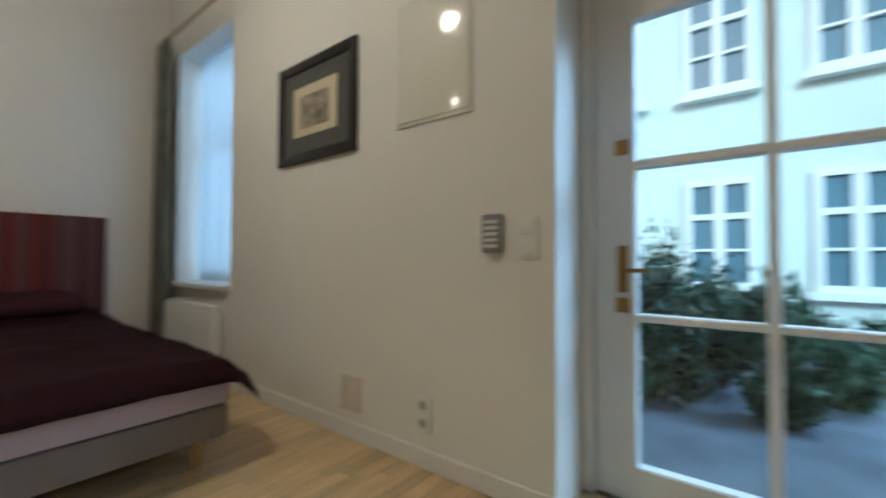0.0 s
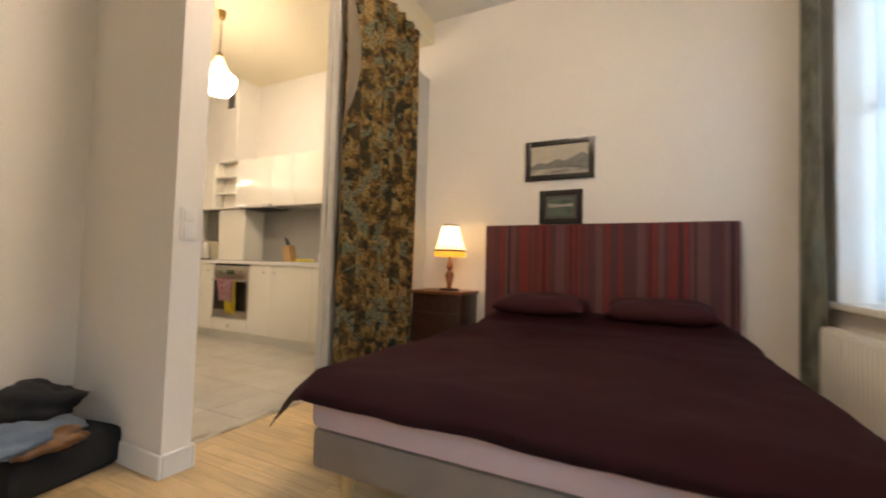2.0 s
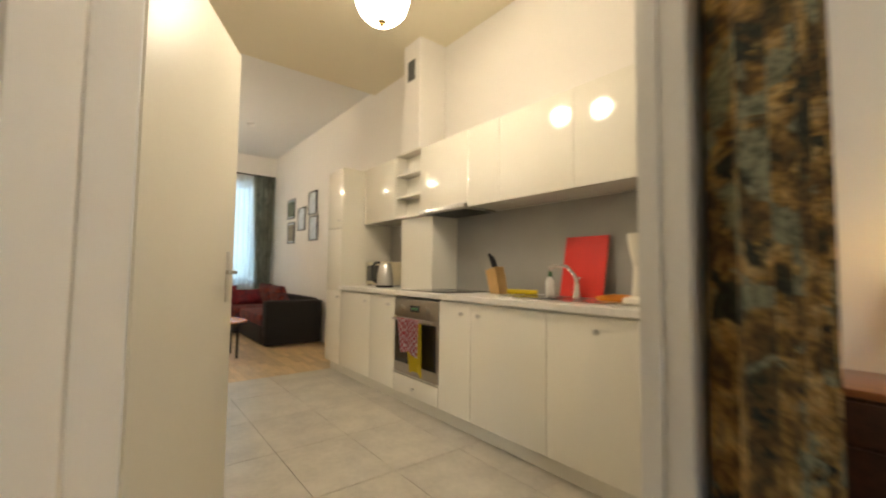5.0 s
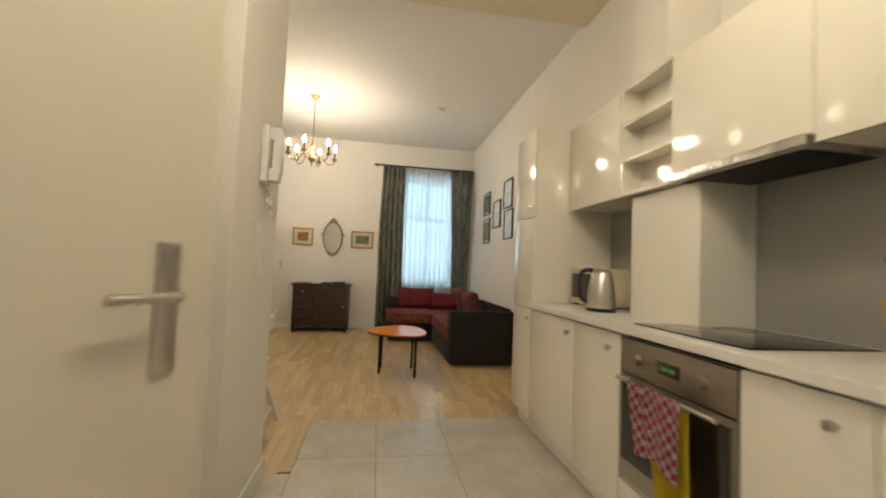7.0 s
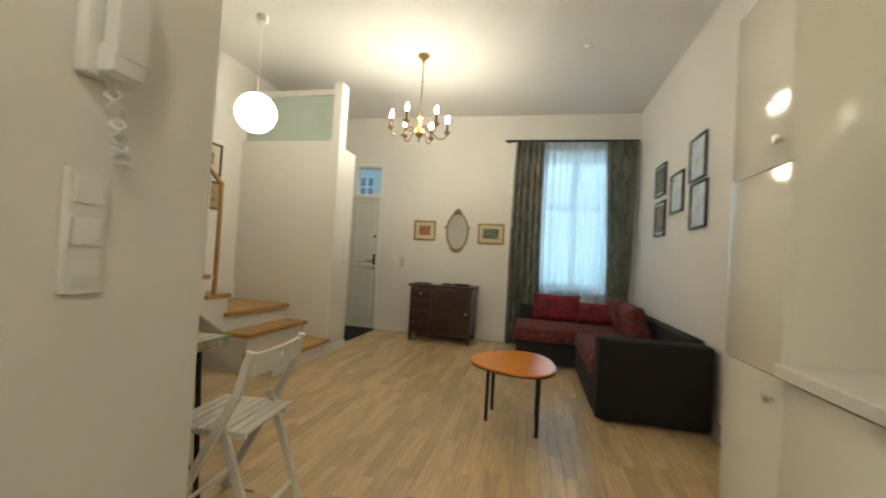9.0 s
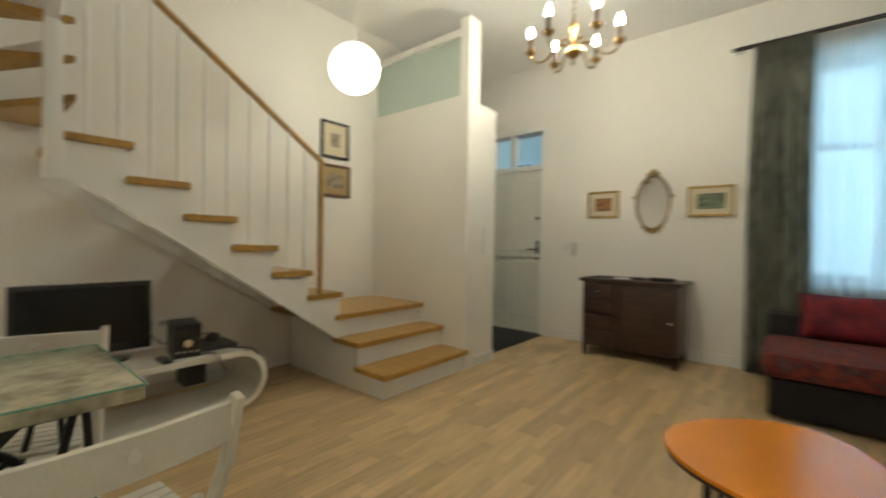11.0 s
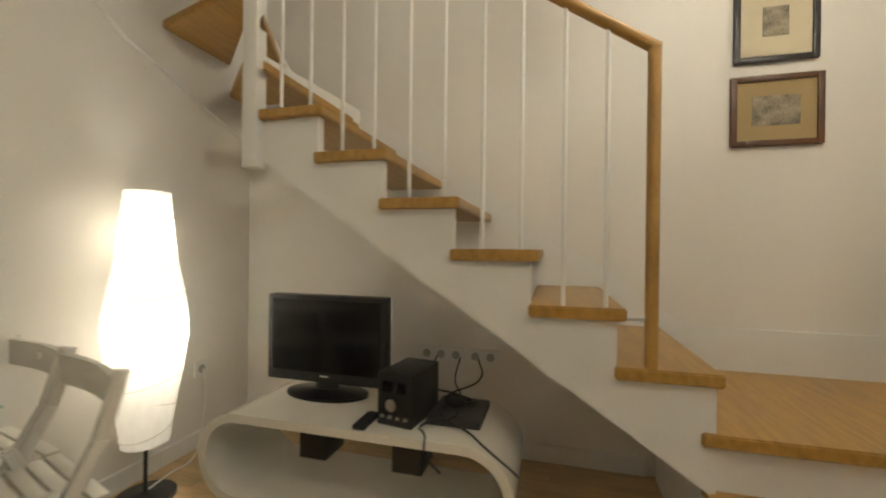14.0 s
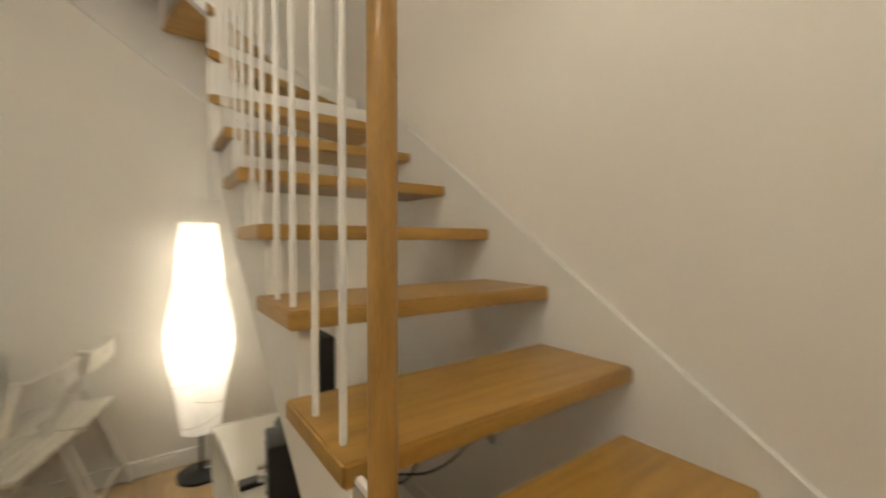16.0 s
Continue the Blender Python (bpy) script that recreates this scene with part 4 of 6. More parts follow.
tv = thing("television", 0.105, -5.455, 0.411, 0, "small black flat-screen television standing on the bench, off", "television")
part("housing", B((-0.03, 0.03, -0.302, 0.302, 0.055, 0.455), bevel=0.010), BLACK, tv)
part("screen", B((-0.036, -0.029, -0.273, 0.273, 0.105, 0.432)), SCREEN, tv, "dark glossy screen")
part("logo", B((-0.032, -0.029, -0.02, 0.02, 0.083, 0.09)), STEEL, tv)
bm = bmesh.new()
lathe(bm, [(0.20, 0), (0.20, 0.012), (0.06, 0.03), (0.05, 0.07)], seg=32)
bmesh.ops.scale(bm, vec=(0.55, 1, 1), verts=bm.verts)
part("foot", bm, BLACK, tv)

st = thing("stereo", -0.02, -5.90, 0.411, -9, "black compact stereo with a round silver knob on the bench", "stereo")
part("case", B((-0.12, 0.12, -0.075, 0.075, 0, 0.20), bevel=0.008), BLACK, st)
bm = bmesh.new()
bar(bm, (-0.12, 0, 0.09), (-0.145, 0, 0.09), 0.024, round_=True, seg=20)
part("knob", bm, CHROME, st, "round silver volume knob")
part("display", B((-0.124, -0.119, -0.05, 0.05, 0.13, 0.17)), BGLASS, st)
for y in (-0.05, -0.018, 0.018, 0.05):
    part("button", B((-0.126, -0.119, y - 0.008, y + 0.008, 0.03, 0.042), bevel=0.002), STEEL, st)
solid("remote_control", B((-0.20, -0.06, -5.79, -5.74, 0.411, 0.43), bevel=0.006), BLACK, "black remote control lying on the bench", "remote")
solid("media_player", B((-0.08, 0.16, -6.20, -5.99, 0.411, 0.44), bevel=0.006), mat("grey_plastic", (0.06, 0.06, 0.06), 0.4, bump=0.05), "flat dark grey media box lying on the bench", "media box")
bm = bmesh.new()
bmesh.ops.create_icosphere(bm, subdivisions=2, radius=0.035, matrix=Matrix.Translation((0.02, -6.08, 0.475)) @ Matrix.Diagonal((0.6, 1.4, 0.9, 1)))
solid("power_adapter", bm, BLACK, "black power adapter lying on the media box", "adapter", smooth=60)


def cable(name, pts, r, material, lab):
    cu = bpy.data.curves.new(name, "CURVE")
    cu.dimensions, cu.bevel_depth, cu.bevel_resolution, cu.resolution_u = "3D", r, 2, 6
    sp = cu.splines.new("BEZIER")
    sp.bezier_points.add(len(pts) - 1)
    for p, q in zip(sp.bezier_points, pts):
        p.co, p.handle_left_type, p.handle_right_type = q, "AUTO", "AUTO"
    cu.materials.append(material)
    return tagged(new(name, cu), lab, "cable")


cable("cable", [(0.56, -5.98, 0.50), (0.36, -6.0, 0.44), (0.25, -6.05, 0.415), (0.1, -6.02, 0.446), (-0.06, -6.1, 0.446), (-0.1, -5.98, 0.416), (-0.19, -6.02, 0.416), (-0.225, -6.03, 0.38), (-0.2, -6.08, 0.30)], 0.004, BLACK, "thin black cable trailing over the bench")
cable("cable", [(0.56, -6.08, 0.50), (0.33, -6.12, 0.46), (0.22, -6.0, 0.415), (0.12, -6.15, 0.446), (-0.02, -6.03, 0.446), (-0.12, -6.17, 0.416), (-0.2, -6.24, 0.41), (-0.15, -6.31, 0.33), (-0.08, -6.345, 0.26)], 0.004, BLACK, "thin black cable trailing over the bench")
cable("cable", [(0.56, -5.85, 0.50), (0.38, -5.86, 0.44), (0.3, -5.9, 0.415), (0.16, -5.97, 0.46), (0.05, -6.02, 0.50), (0.02, -6.1, 0.5), (0.08, -6.14, 0.46), (0.14, -6.05, 0.445)], 0.004, BLACK, "looped black cable behind the stereo")


def sockets(x, y, z, rz, n_, lab="white wall socket strip"):
    t = thing("wall_socket", x, y, z, rz, lab, "socket")
    part("plate", B((-0.041 * n_, 0.041 * n_, -0.010, 0, -0.041, 0.041), bevel=0.004), WHITEP, t)
    for i in range(n_):
        c = -0.041 * (n_ - 1) + 0.082 * i
        bm = bmesh.new()
        bar(bm, (c, -0.0105, 0), (c, -0.012, 0), 0.022, round_=True, seg=16)
        for o in (-0.009, 0.009):
            bar(bm, (c + o, -0.011, 0), (c + o, -0.0135, 0), 0.003, round_=True, seg=6)
        part("outlet", bm, mat("socket_shadow", (0.45, 0.44, 0.42), 0.6) if i == 0 and "socket_shadow" not in bpy.data.materials else bpy.data.materials["socket_shadow"], t)
    return t


sockets(E, -5.87, 0.51, -90, 3)
sockets(E, -6.10, 0.51, -90, 2)
sockets(0.22, YL, 0.42, 0, 1, "white wall socket with a plugged cable")
cable("cable", [(0.22, YL - 0.02, 0.42), (0.21, YL - 0.05, 0.3), (0.2, YL - 0.03, 0.1), (0.1, -4.70, 0.012), (-0.05, -4.72, 0.012), (-0.195, -4.77, 0.03)], 0.004, WHITEP, "pale lamp cable running along the floor")

# rice-paper floor lamp
fl = thing("floor_lamp", -0.215, -4.772, 0, 0, "tall lit rice-paper floor lamp with a black round foot", "floor lamp")
bm = bmesh.new()
lathe(bm, [(0.115, 0), (0.115, 0.015), (0.02, 0.025), (0.008, 0.03), (0.008, 0.28)], seg=28)
part("base", bm, BLACK, fl)
prof = [(0.088, 0.24), (0.095, 0.30), (0.112, 0.42), (0.138, 0.56), (0.155, 0.70), (0.154, 0.78), (0.136, 0.90), (0.112, 1.02), (0.100, 1.12), (0.092, 1.22), (0.085, 1.315)]
bm = bmesh.new()
fine = []
for (r0, z0), (r1, z1) in zip(prof, prof[1:]):
    for i in range(6):
        u = i / 6
        fine.append((r0 + (r1 - r0) * u + 0.0015 * math.sin((z0 + (z1 - z0) * u) * 170), z0 + (z1 - z0) * u))
fine.append(prof[-1])
lathe(bm, fine, seg=40, cap=False)
part("shade", bm, PAPER, fl, "lit white rice-paper shade", smooth=80)
for z in (0.70, 1.13):
    bm = bmesh.new()
    bmesh.ops.create_icosphere(bm, subdivisions=2, radius=0.03, matrix=Matrix.Translation((0, 0, z)))
    part("bulb", bm, BULB3, fl, "lit bulb inside the shade", smooth=60)
bm = bmesh.new()
bar(bm, (0, 0, 0.28), (0, 0, 1.10), 0.005, round_=True, seg=8)
part("pole", bm, BLACK, fl)
for i in range(9):
    z = 0.30 + i * 0.115
    tl = random.Random(i).uniform(-0.04, 0.04)
    rr_ = np.interp(z, [p[1] for p in prof], [p[0] for p in prof]) + 0.002
    bm = bmesh.new()
    loop = []
    for k in range(36):
        a = 2 * math.pi * k / 36
        loop.append([bm.verts.new(((rr_ + 0.0012 * math.cos(b)) * math.cos(a), (rr_ + 0.0012 * math.cos(b)) * math.sin(a), z + tl * math.cos(a) + 0.0012 * math.sin(b))) for b in (0, 2.094, 4.189)])
    for k in range(36):
        p, q = loop[k], loop[(k + 1) % 36]
        for m_ in range(3):
            bm.faces.new((p[m_], q[m_], q[(m_ + 1) % 3], p[(m_ + 1) % 3]))
    part("wire_ring", bm, MOUNTT, fl)

# dining table on iron legs
dt = thing("dining_table", -1.275, -4.97, 0, 0, "small table with patterned top under glass on black cast-iron treadle legs", "table")
part("tabletop", B((-0.295, 0.295, -0.345, 0.345, 0.70, 0.742), bevel=0.004), TCLOTH, dt, "floral patterned table top")
bm = bmesh.new()
for b in ((-0.299, 0.299, -0.349, -0.3455, 0.7375, 0.743), (-0.299, 0.299, 0.3455, 0.349, 0.7375, 0.743), (-0.299, -0.2955, -0.3455, 0.3455, 0.7375, 0.743), (0.2955, 0.299, -0.3455, 0.3455, 0.7375, 0.743)):
    box(bm, *b)
part("glass_edge", bm, EDGEG, dt, "greenish edge of the glass sheet")
for x in (-0.23, 0.23):
    for e in (-1, 1):
        for p, q, w in (((0.235, 0.70), (0.275, 0.03), 0.020), ((0.215, 0.70), (0.13, 0.30), 0.018), ((0.13, 0.30), (0.27, 0.10), 0.018), ((0.06, 0.70), (0.045, 0.10), 0.018), ((0.27, 0.12), (0.0, 0.12), 0.022), ((0.14, 0.44), (0.0, 0.34), 0.018)):
            bm = bmesh.new()
            bar(bm, (x, e * p[0], p[1]), (x, e * q[0], q[1]), w, 0.016)
            part("iron_brace", bm, IRON, dt)
        bm = bmesh.new()
        bar(bm, (x, e * 0.275, 0.0), (x, e * 0.275, 0.035), 0.022, 0.016, True, 14)
        part("castor", bm, IRON, dt)
    bm = bmesh.new()
    bar(bm, (x, -0.25, 0.69), (x, 0.25, 0.69), 0.02, 0.02)
    part("top_rail", bm, IRON, dt)
bm = bmesh.new()
wheel = [[bm.verts.new((0.16 + dx, -0.02 + rr * math.cos(math.pi * k / 18), 0.36 + rr * math.sin(math.pi * k / 18))) for k in range(36)] for rr, dx in ((0.16, -0.012), (0.16, 0.012), (0.135, 0.012), (0.135, -0.012))]
for a, b in zip(wheel, wheel[1:] + wheel[:1]):
    for k in range(36):
        bm.faces.new((a[k], a[(k + 1) % 36], b[(k + 1) % 36], b[k]))
for k in range(3):
    a = math.pi * k / 3
    bar(bm, (0.16, -0.02 - 0.14 * math.cos(a), 0.36 - 0.14 * math.sin(a)), (0.16, -0.02 + 0.14 * math.cos(a), 0.36 + 0.14 * math.sin(a)), 0.016, 0.012)
bmesh.ops.recalc_face_normals(bm, faces=bm.faces[:])
part("flywheel", bm, IRON, dt, "black spoked flywheel")
part("treadle", B((-0.17, 0.10, -0.13, 0.13, 0.085, 0.10), bevel=0.004), IRON, dt)
bm = bmesh.new()
prism(bm, [(-0.13, 0.699), (-0.09, 0.699), (-0.06, 0.675), (0.06, 0.675), (0.09, 0.699), (0.13, 0.699), (0.085, 0.65), (0.085, 0.60), (0.13, 0.55), (0.09, 0.55), (0.06, 0.585), (-0.06, 0.585), (-0.09, 0.55), (-0.13, 0.55), (-0.085, 0.60), (-0.085, 0.65)], -0.262, -0.243, 0)
part("iron_plate", bm, IRON, dt, "cross-shaped cast-iron side plate")
for y, z in ((0.0, 0.36), (0.0, 0.12)):
    bm = bmesh.new()
    bar(bm, (-0.23, y, z), (0.23, y, z), 0.012, round_=True)
    part("tie_rod", bm, IRON, dt)


# folding chairs
def folding_chair(x, y, rz):
    c = thing("folding_chair", x, y, 0, rz, "white painted wooden folding chair with slatted seat", "chair", "folding chairs at the table")
    for s in (-1, 1):
        bm = bmesh.new()
        bar(bm, (-0.20, s * 0.205, 0.768), (-0.155, s * 0.205, 0.60), 0.024, 0.034)
        bar(bm, (-0.155, s * 0.205, 0.60), (0.15, s * 0.205, 0.0), 0.024, 0.034)
        part("upright", bm, CHAIRW, c)
        bm = bmesh.new()
        bar(bm, (-0.07, s * 0.175, 0.50), (-0.255, s * 0.175, 0.0), 0.022, 0.032)
        part("back_leg", bm, CHAIRW, c)
        bm = bmesh.new()
        bar(bm, (-0.17, s * 0.15, 0.425), (0.155, s * 0.15, 0.425), 0.022, 0.03)
        part("seat_rail", bm, CHAIRW, c)
    bm = bmesh.new()
    g = 12
    pts = [(-0.195 - 0.02 * math.cos((i / g - 0.5) * math.pi), -0.20 + 0.40 * i / g) for i in range(g + 1)]
    prism(bm, pts + [(p[0] + 0.018, p[1]) for p in reversed(pts)], 0.665, 0.752, 2)
    part("back_rail", bm, CHAIRW, c)
    bm = bmesh.new()
    bar(bm, (-0.222, 0, 0.715), (-0.19, 0, 0.715), 0.012, round_=True)
    part("grip_hole", bm, WALL, c)
    for i in range(8):
        xx = -0.165 + 0.044 * i
        part("seat_slat", B((xx - 0.018, xx + 0.018, -0.185, 0.185, 0.436, 0.45), bevel=0.003), CHAIRW, c)
    for a in ((0.145, 0.03), (-0.245, 0.05)):
        bm = bmesh.new()
        bar(bm, (a[0] * 0.86, -0.20, 0.09), (a[0] * 0.86, 0.20, 0.09), 0.010, round_=True)
        part("stretcher", bm, CHAIRW, c)
    return c


c1 = folding_chair(-0.80, -4.76, 168.5)
copy_thing(c1, pose(-0.90, -5.125, 0, 0, 0, 163))
copy_thing(c1, pose(-1.71, -5.19, 0, 0, 0, 5))

# ---- kitchen ----
XF = -3.69                                     # door faces


def knob(parent, x, y, z):
    bm = bmesh.new()
    bar(bm, (x, y, z), (x + 0.018, y, z), 0.007, round_=True, seg=8)
    bar(bm, (x + 0.018, y, z), (x + 0.028, y, z), 0.015, 0.012, True, 14)
    return part("knob", bm, STEEL, parent, "small steel knob")


def unit(y0, y1, knobs, lab, z0=0.105, z1=0.865, doors=None):
    u = thing("base_cabinet", (W + XF) / 2, (y0 + y1) / 2, 0, 0, lab, "cabinet", "kitchen base cabinets")
    cx, cy = (W + XF) / 2, (y0 + y1) / 2
    part("body", B((W + 0.005 - cx, XF - 0.022 - cx, y0 + 0.001 - cy, y1 - 0.001 - cy, z0, z1 + 0.012)), LACQ, u)
    ds = doors or [(y0, y1)]
    for (a, b), kn in zip(ds, knobs):
        d = part("door", B((XF - 0.02 - cx, XF - cx, a + 0.002 - cy, b - 0.002 - cy, z0 + 0.003, z1), bevel=0.002), LACQ, u)
        knob(d, XF - cx, (kn if kn is not None else (a + b) / 2) - cy, z1 - 0.07)
    return u


unit(-5.04, -4.40, [-4.47], "glossy white kitchen base cabinet with steel knob")
unit(-4.40, -3.972, [-4.05], "narrow glossy white kitchen base cabinet with steel knob")
unit(-3.368, -3.03, [-3.11], "narrow glossy white kitchen base cabinet with steel knob")
unit(-3.03, -2.43, [-2.95], "glossy white kitchen base cabinet with steel knob")
unit(-2.43, -1.83, [-2.13], "glossy white sink cabinet with steel knob")
oc = thing("oven_cabinet", -4.0, -3.67, 0, 0, "white kitchen cabinet below the oven with a drawer", "cabinet", "kitchen base cabinets")
part("body", B((-0.295, 0.288, -0.30, 0.30, 0.105, 0.255), bevel=0.0), LACQ, oc)
dd = part("drawer", B((0.29, 0.31, -0.298, 0.298, 0.108, 0.247), bevel=0.002), LACQ, oc)
knob(dd, 0.31, 0.0, 0.17)
solid("plinth", B((W + 0.01, XF - 0.06, -5.40, -1.83, 0, 0.104)), LACQ, "white plinth under the kitchen cabinets", "plinth", kind="structure")

ov = thing("oven", -4.0, -3.67, 0.258, 0, "built-in steel oven with black glass door", "oven")
part("case", B((-0.28, 0.285, -0.297, 0.297, 0, 0.60)), OVENST, ov)
od = part("door", B((0.286, 0.312, -0.296, 0.296, 0.01, 0.445), bevel=0.003), OVENST, ov)
part("glass", B((0.311, 0.316, -0.275, 0.275, 0.09, 0.42)), BGLASS, od, "black oven glass")
bm = bmesh.new()
bar(bm, (0.35, -0.26, 0.435), (0.35, 0.26, 0.435), 0.010, round_=True)
for y in (-0.23, 0.23):
    bar(bm, (0.31, y, 0.435), (0.35, y, 0.435), 0.007, round_=True)
part("handle", bm, OVENST, od)
cp = part("control_panel", B((0.286, 0.312, -0.296, 0.296, 0.452, 0.598), bevel=0.003), OVENST, ov)
part("display", B((0.311, 0.314, -0.06, 0.06, 0.50, 0.55)), BGLASS, cp)
for y in (-0.03, -0.012, 0.012, 0.03):
    part("display_bar", B((0.3142, 0.315, y - 0.004, y + 0.004, 0.518, 0.532)), DIGIT, cp, "green lit digit bar")
for y in (-0.17, 0.17):
    bm = bmesh.new()
    bar(bm, (0.311, y, 0.525), (0.335, y, 0.525), 0.022, 0.018, True, 20)
    part("dial", bm, OVENST, cp)


def towel(name, y0, y1, zt, zb, material, lab, seed, skew=0.0, out=0.0):
    bm = bmesh.new()
    rnd = random.Random(seed)
    ph = rnd.uniform(0, 6)
    rows = []
    for j in range(13):
        v = j / 12
        row = []
        for i in range(13):
            u = i / 12
            narrow = 1 - 0.25 * v
            yy = (y0 + y1) / 2 + (u - 0.5) * (y1 - y0) * narrow + skew * v
            row.append(bm.verts.new((-3.637 + out + 0.008 * math.sin(u * 9 + ph) + 0.005 * v, yy, zt + (zb - zt) * v - 0.05 * abs(u - 0.4) * v)))
        rows.append(row)
    for a, b in zip(rows, rows[1:]):
        for i in range(12):
            bm.faces.new((a[i], a[i + 1], b[i + 1], b[i]))
    bmesh.ops.solidify(bm, geom=bm.faces[:], thickness=0.004)
    return solid(name, bm, material, lab, "towel", smooth=60)


def checked():
    m = mat("red_checked_cloth", (0.6, 0.5, 0.5), 0.9, bump=0.2)
    nt = m.node_tree
    n, ln = nt.nodes, nt.links.new
    tc = n.new("ShaderNodeTexCoord")
    last = None
    for scale, one, two in ((44, (0.48, 0.05, 0.07, 1), (0.66, 0.60, 0.60, 1)), (22, (0.9, 0.9, 0.95, 1), (0.8, 0.7, 0.75, 1))):
        ck = n.new("ShaderNodeTexChecker")
        ck.inputs["Scale"].default_value = scale
        ck.inputs["Color1"].default_value, ck.inputs["Color2"].default_value = one, two
        ln(tc.outputs["Object"], ck.inputs["Vector"])
        if last:
            mx = n.new("ShaderNodeMix")
            mx.data_type, mx.blend_type = "RGBA", "MULTIPLY"
            mx.inputs[0].default_value = 1.0
            ln(last, mx.inputs[6]), ln(ck.outputs[0], mx.inputs[7])
            last = mx.outputs[2]
        else:
            last = ck.outputs[0]
    ln(last, n["Principled BSDF"].inputs["Base Color"])
    return m


towel("tea_towel", -3.80, -3.52, 0.715, 0.47, checked(), "red and white checked tea towel over the oven handle", 1, 0.03, 0.022)
towel("tea_towel", -3.74, -3.50, 0.69, 0.33, YELLOW, "yellow cloth hanging over the oven handle", 2, 0.05)

solid("worktop", B((W + 0.004, -3.665, -5.045, -1.83, 0.878, 0.915), bevel=0.004), WORKT, "white speckled worktop along the kitchen wall", "worktop")
solid("splashback", B((W + 0.002, W + 0.010, -5.045, -1.83, 0.917, 1.575)), PANELG, "matt grey splashback panel behind the worktop", "splashback", kind="structure")
hob = thing("hob", -3.99, -3.67, 0.916, 0, "black glass ceramic hob set in the worktop", "hob")
part("glass", B((-0.25, 0.25, -0.285, 0.285, 0, 0.006), bevel=0.002), BGLASS, hob)
for x, y, r in ((-0.11, -0.13, 0.075), (-0.11, 0.14, 0.09), (0.11, -0.13, 0.09), (0.11, 0.14, 0.075)):
    bm = bmesh.new()
    lathe(bm, [(r, 0.0062), (r, 0.0066), (r - 0.003, 0.0066), (r - 0.003, 0.0062)], (x, y), 32, cap=False)
    part("ring_mark", bm, mat("ring_grey", (0.12, 0.12, 0.12), 0.4) if "ring_grey" not in bpy.data.materials else bpy.data.materials["ring_grey"], hob)

# tall unit and wall cabinets
tu = thing("tall_cabinet", -4.0, -5.235, 0, 0, "tall glossy white larder cabinet at the end of the kitchen", "cabinet")
part("body", B((-0.295, 0.287, -0.185, 0.185, 0.105, 2.165), bevel=0.002), LACQ, tu)
for z0, z1, kz in ((0.108, 0.865, 0.80), (0.87, 1.52, 1.6), (1.525, 2.16, 1.6)):
    d = part("door", B((0.288, 0.309, -0.185, 0.185, z0, z1), bevel=0.002), LACQ, tu)
    if z0 != 0.87:
        knob(d, 0.309, 0.14, kz)


def wall_unit(y0, y1, z0, z1, lab, xf=-3.95):
    cy = (y0 + y1) / 2
    u = thing("wall_cabinet", -4.12, cy, 1.5, 0, lab, "cabinet", "kitchen wall cabinets")
    part("body", B((W + 0.004 + 4.12, xf - 0.022 + 4.12, y0 + 0.001 - cy, y1 - 0.001 - cy, z0 - 1.5, z1 - 1.5)), LACQ, u)
    part("door", B((xf - 0.02 + 4.12, xf + 4.12, y0 + 0.002 - cy, y1 - 0.002 - cy, z0 - 1.505, z1 - 1.5), bevel=0.002), LACQ, u)
    return u


for a, b, z0 in ((-5.045, -4.43, 1.58), (-4.0, -3.365, 1.61), (-3.365, -3.03, 1.58), (-3.03, -2.43, 1.58), (-2.43, -1.83, 1.58)):
    wall_unit(a, b, z0, 2.175, "glossy white kitchen wall cabinet without handle")
sh = thing("open_shelf", -4.12, -4.215, 1.5, 0, "white open shelf unit between the wall cabinets", "shelf")
part("side", B((-0.17, 0.16, -0.213, -0.198, 0.075, 0.70)), LACQ, sh)
part("side", B((-0.17, 0.16, 0.198, 0.213, 0.075, 0.70)), LACQ, sh)
part("back_panel", B((0.03, 0.04, -0.198, 0.198, 0.075, 0.70)), LACQ, sh)
for z in (0.075, 0.27, 0.48, 0.685):
    part("shelf_board", B((0.041, 0.16, -0.197, 0.197, z, z + 0.018), bevel=0.001), LACQ, sh)
hd = thing("cooker_hood", -4.1, -3.678, 1.565, 0, "slim steel cooker hood under the wall cabinet", "hood")
part("body", B((-0.18, 0.155, -0.30, 0.30, 0, 0.042), bevel=0.003), STEEL, hd)
part("front_strip", B((0.155, 0.175, -0.305, 0.305, 0.005, 0.042), bevel=0.003), STEEL, hd)
part("filter", B((-0.16, 0.14, -0.27, 0.27, -0.004, 0.0)), IRON, hd)
solid("chimney_box", B((W + 0.012, -4.0, -4.37, -3.88, 0.916, 1.565)), LACQ, "white boxed-in chimney breast behind the hob", "chimney breast")
duct = thing("ventilation_duct", -4.15, -4.24, 2.2, 0, "white boxed ventilation duct above the wall cabinets", "duct")
part("casing", B((-0.148, 0.15, -0.14, 0.14, 0, ZK - 2.2)), WALL, duct)
part("grille", B((0.15, 0.158, -0.06, 0.06, 0.70, 0.90), bevel=0.002), MOUNTG, duct, "small dark vent grille")

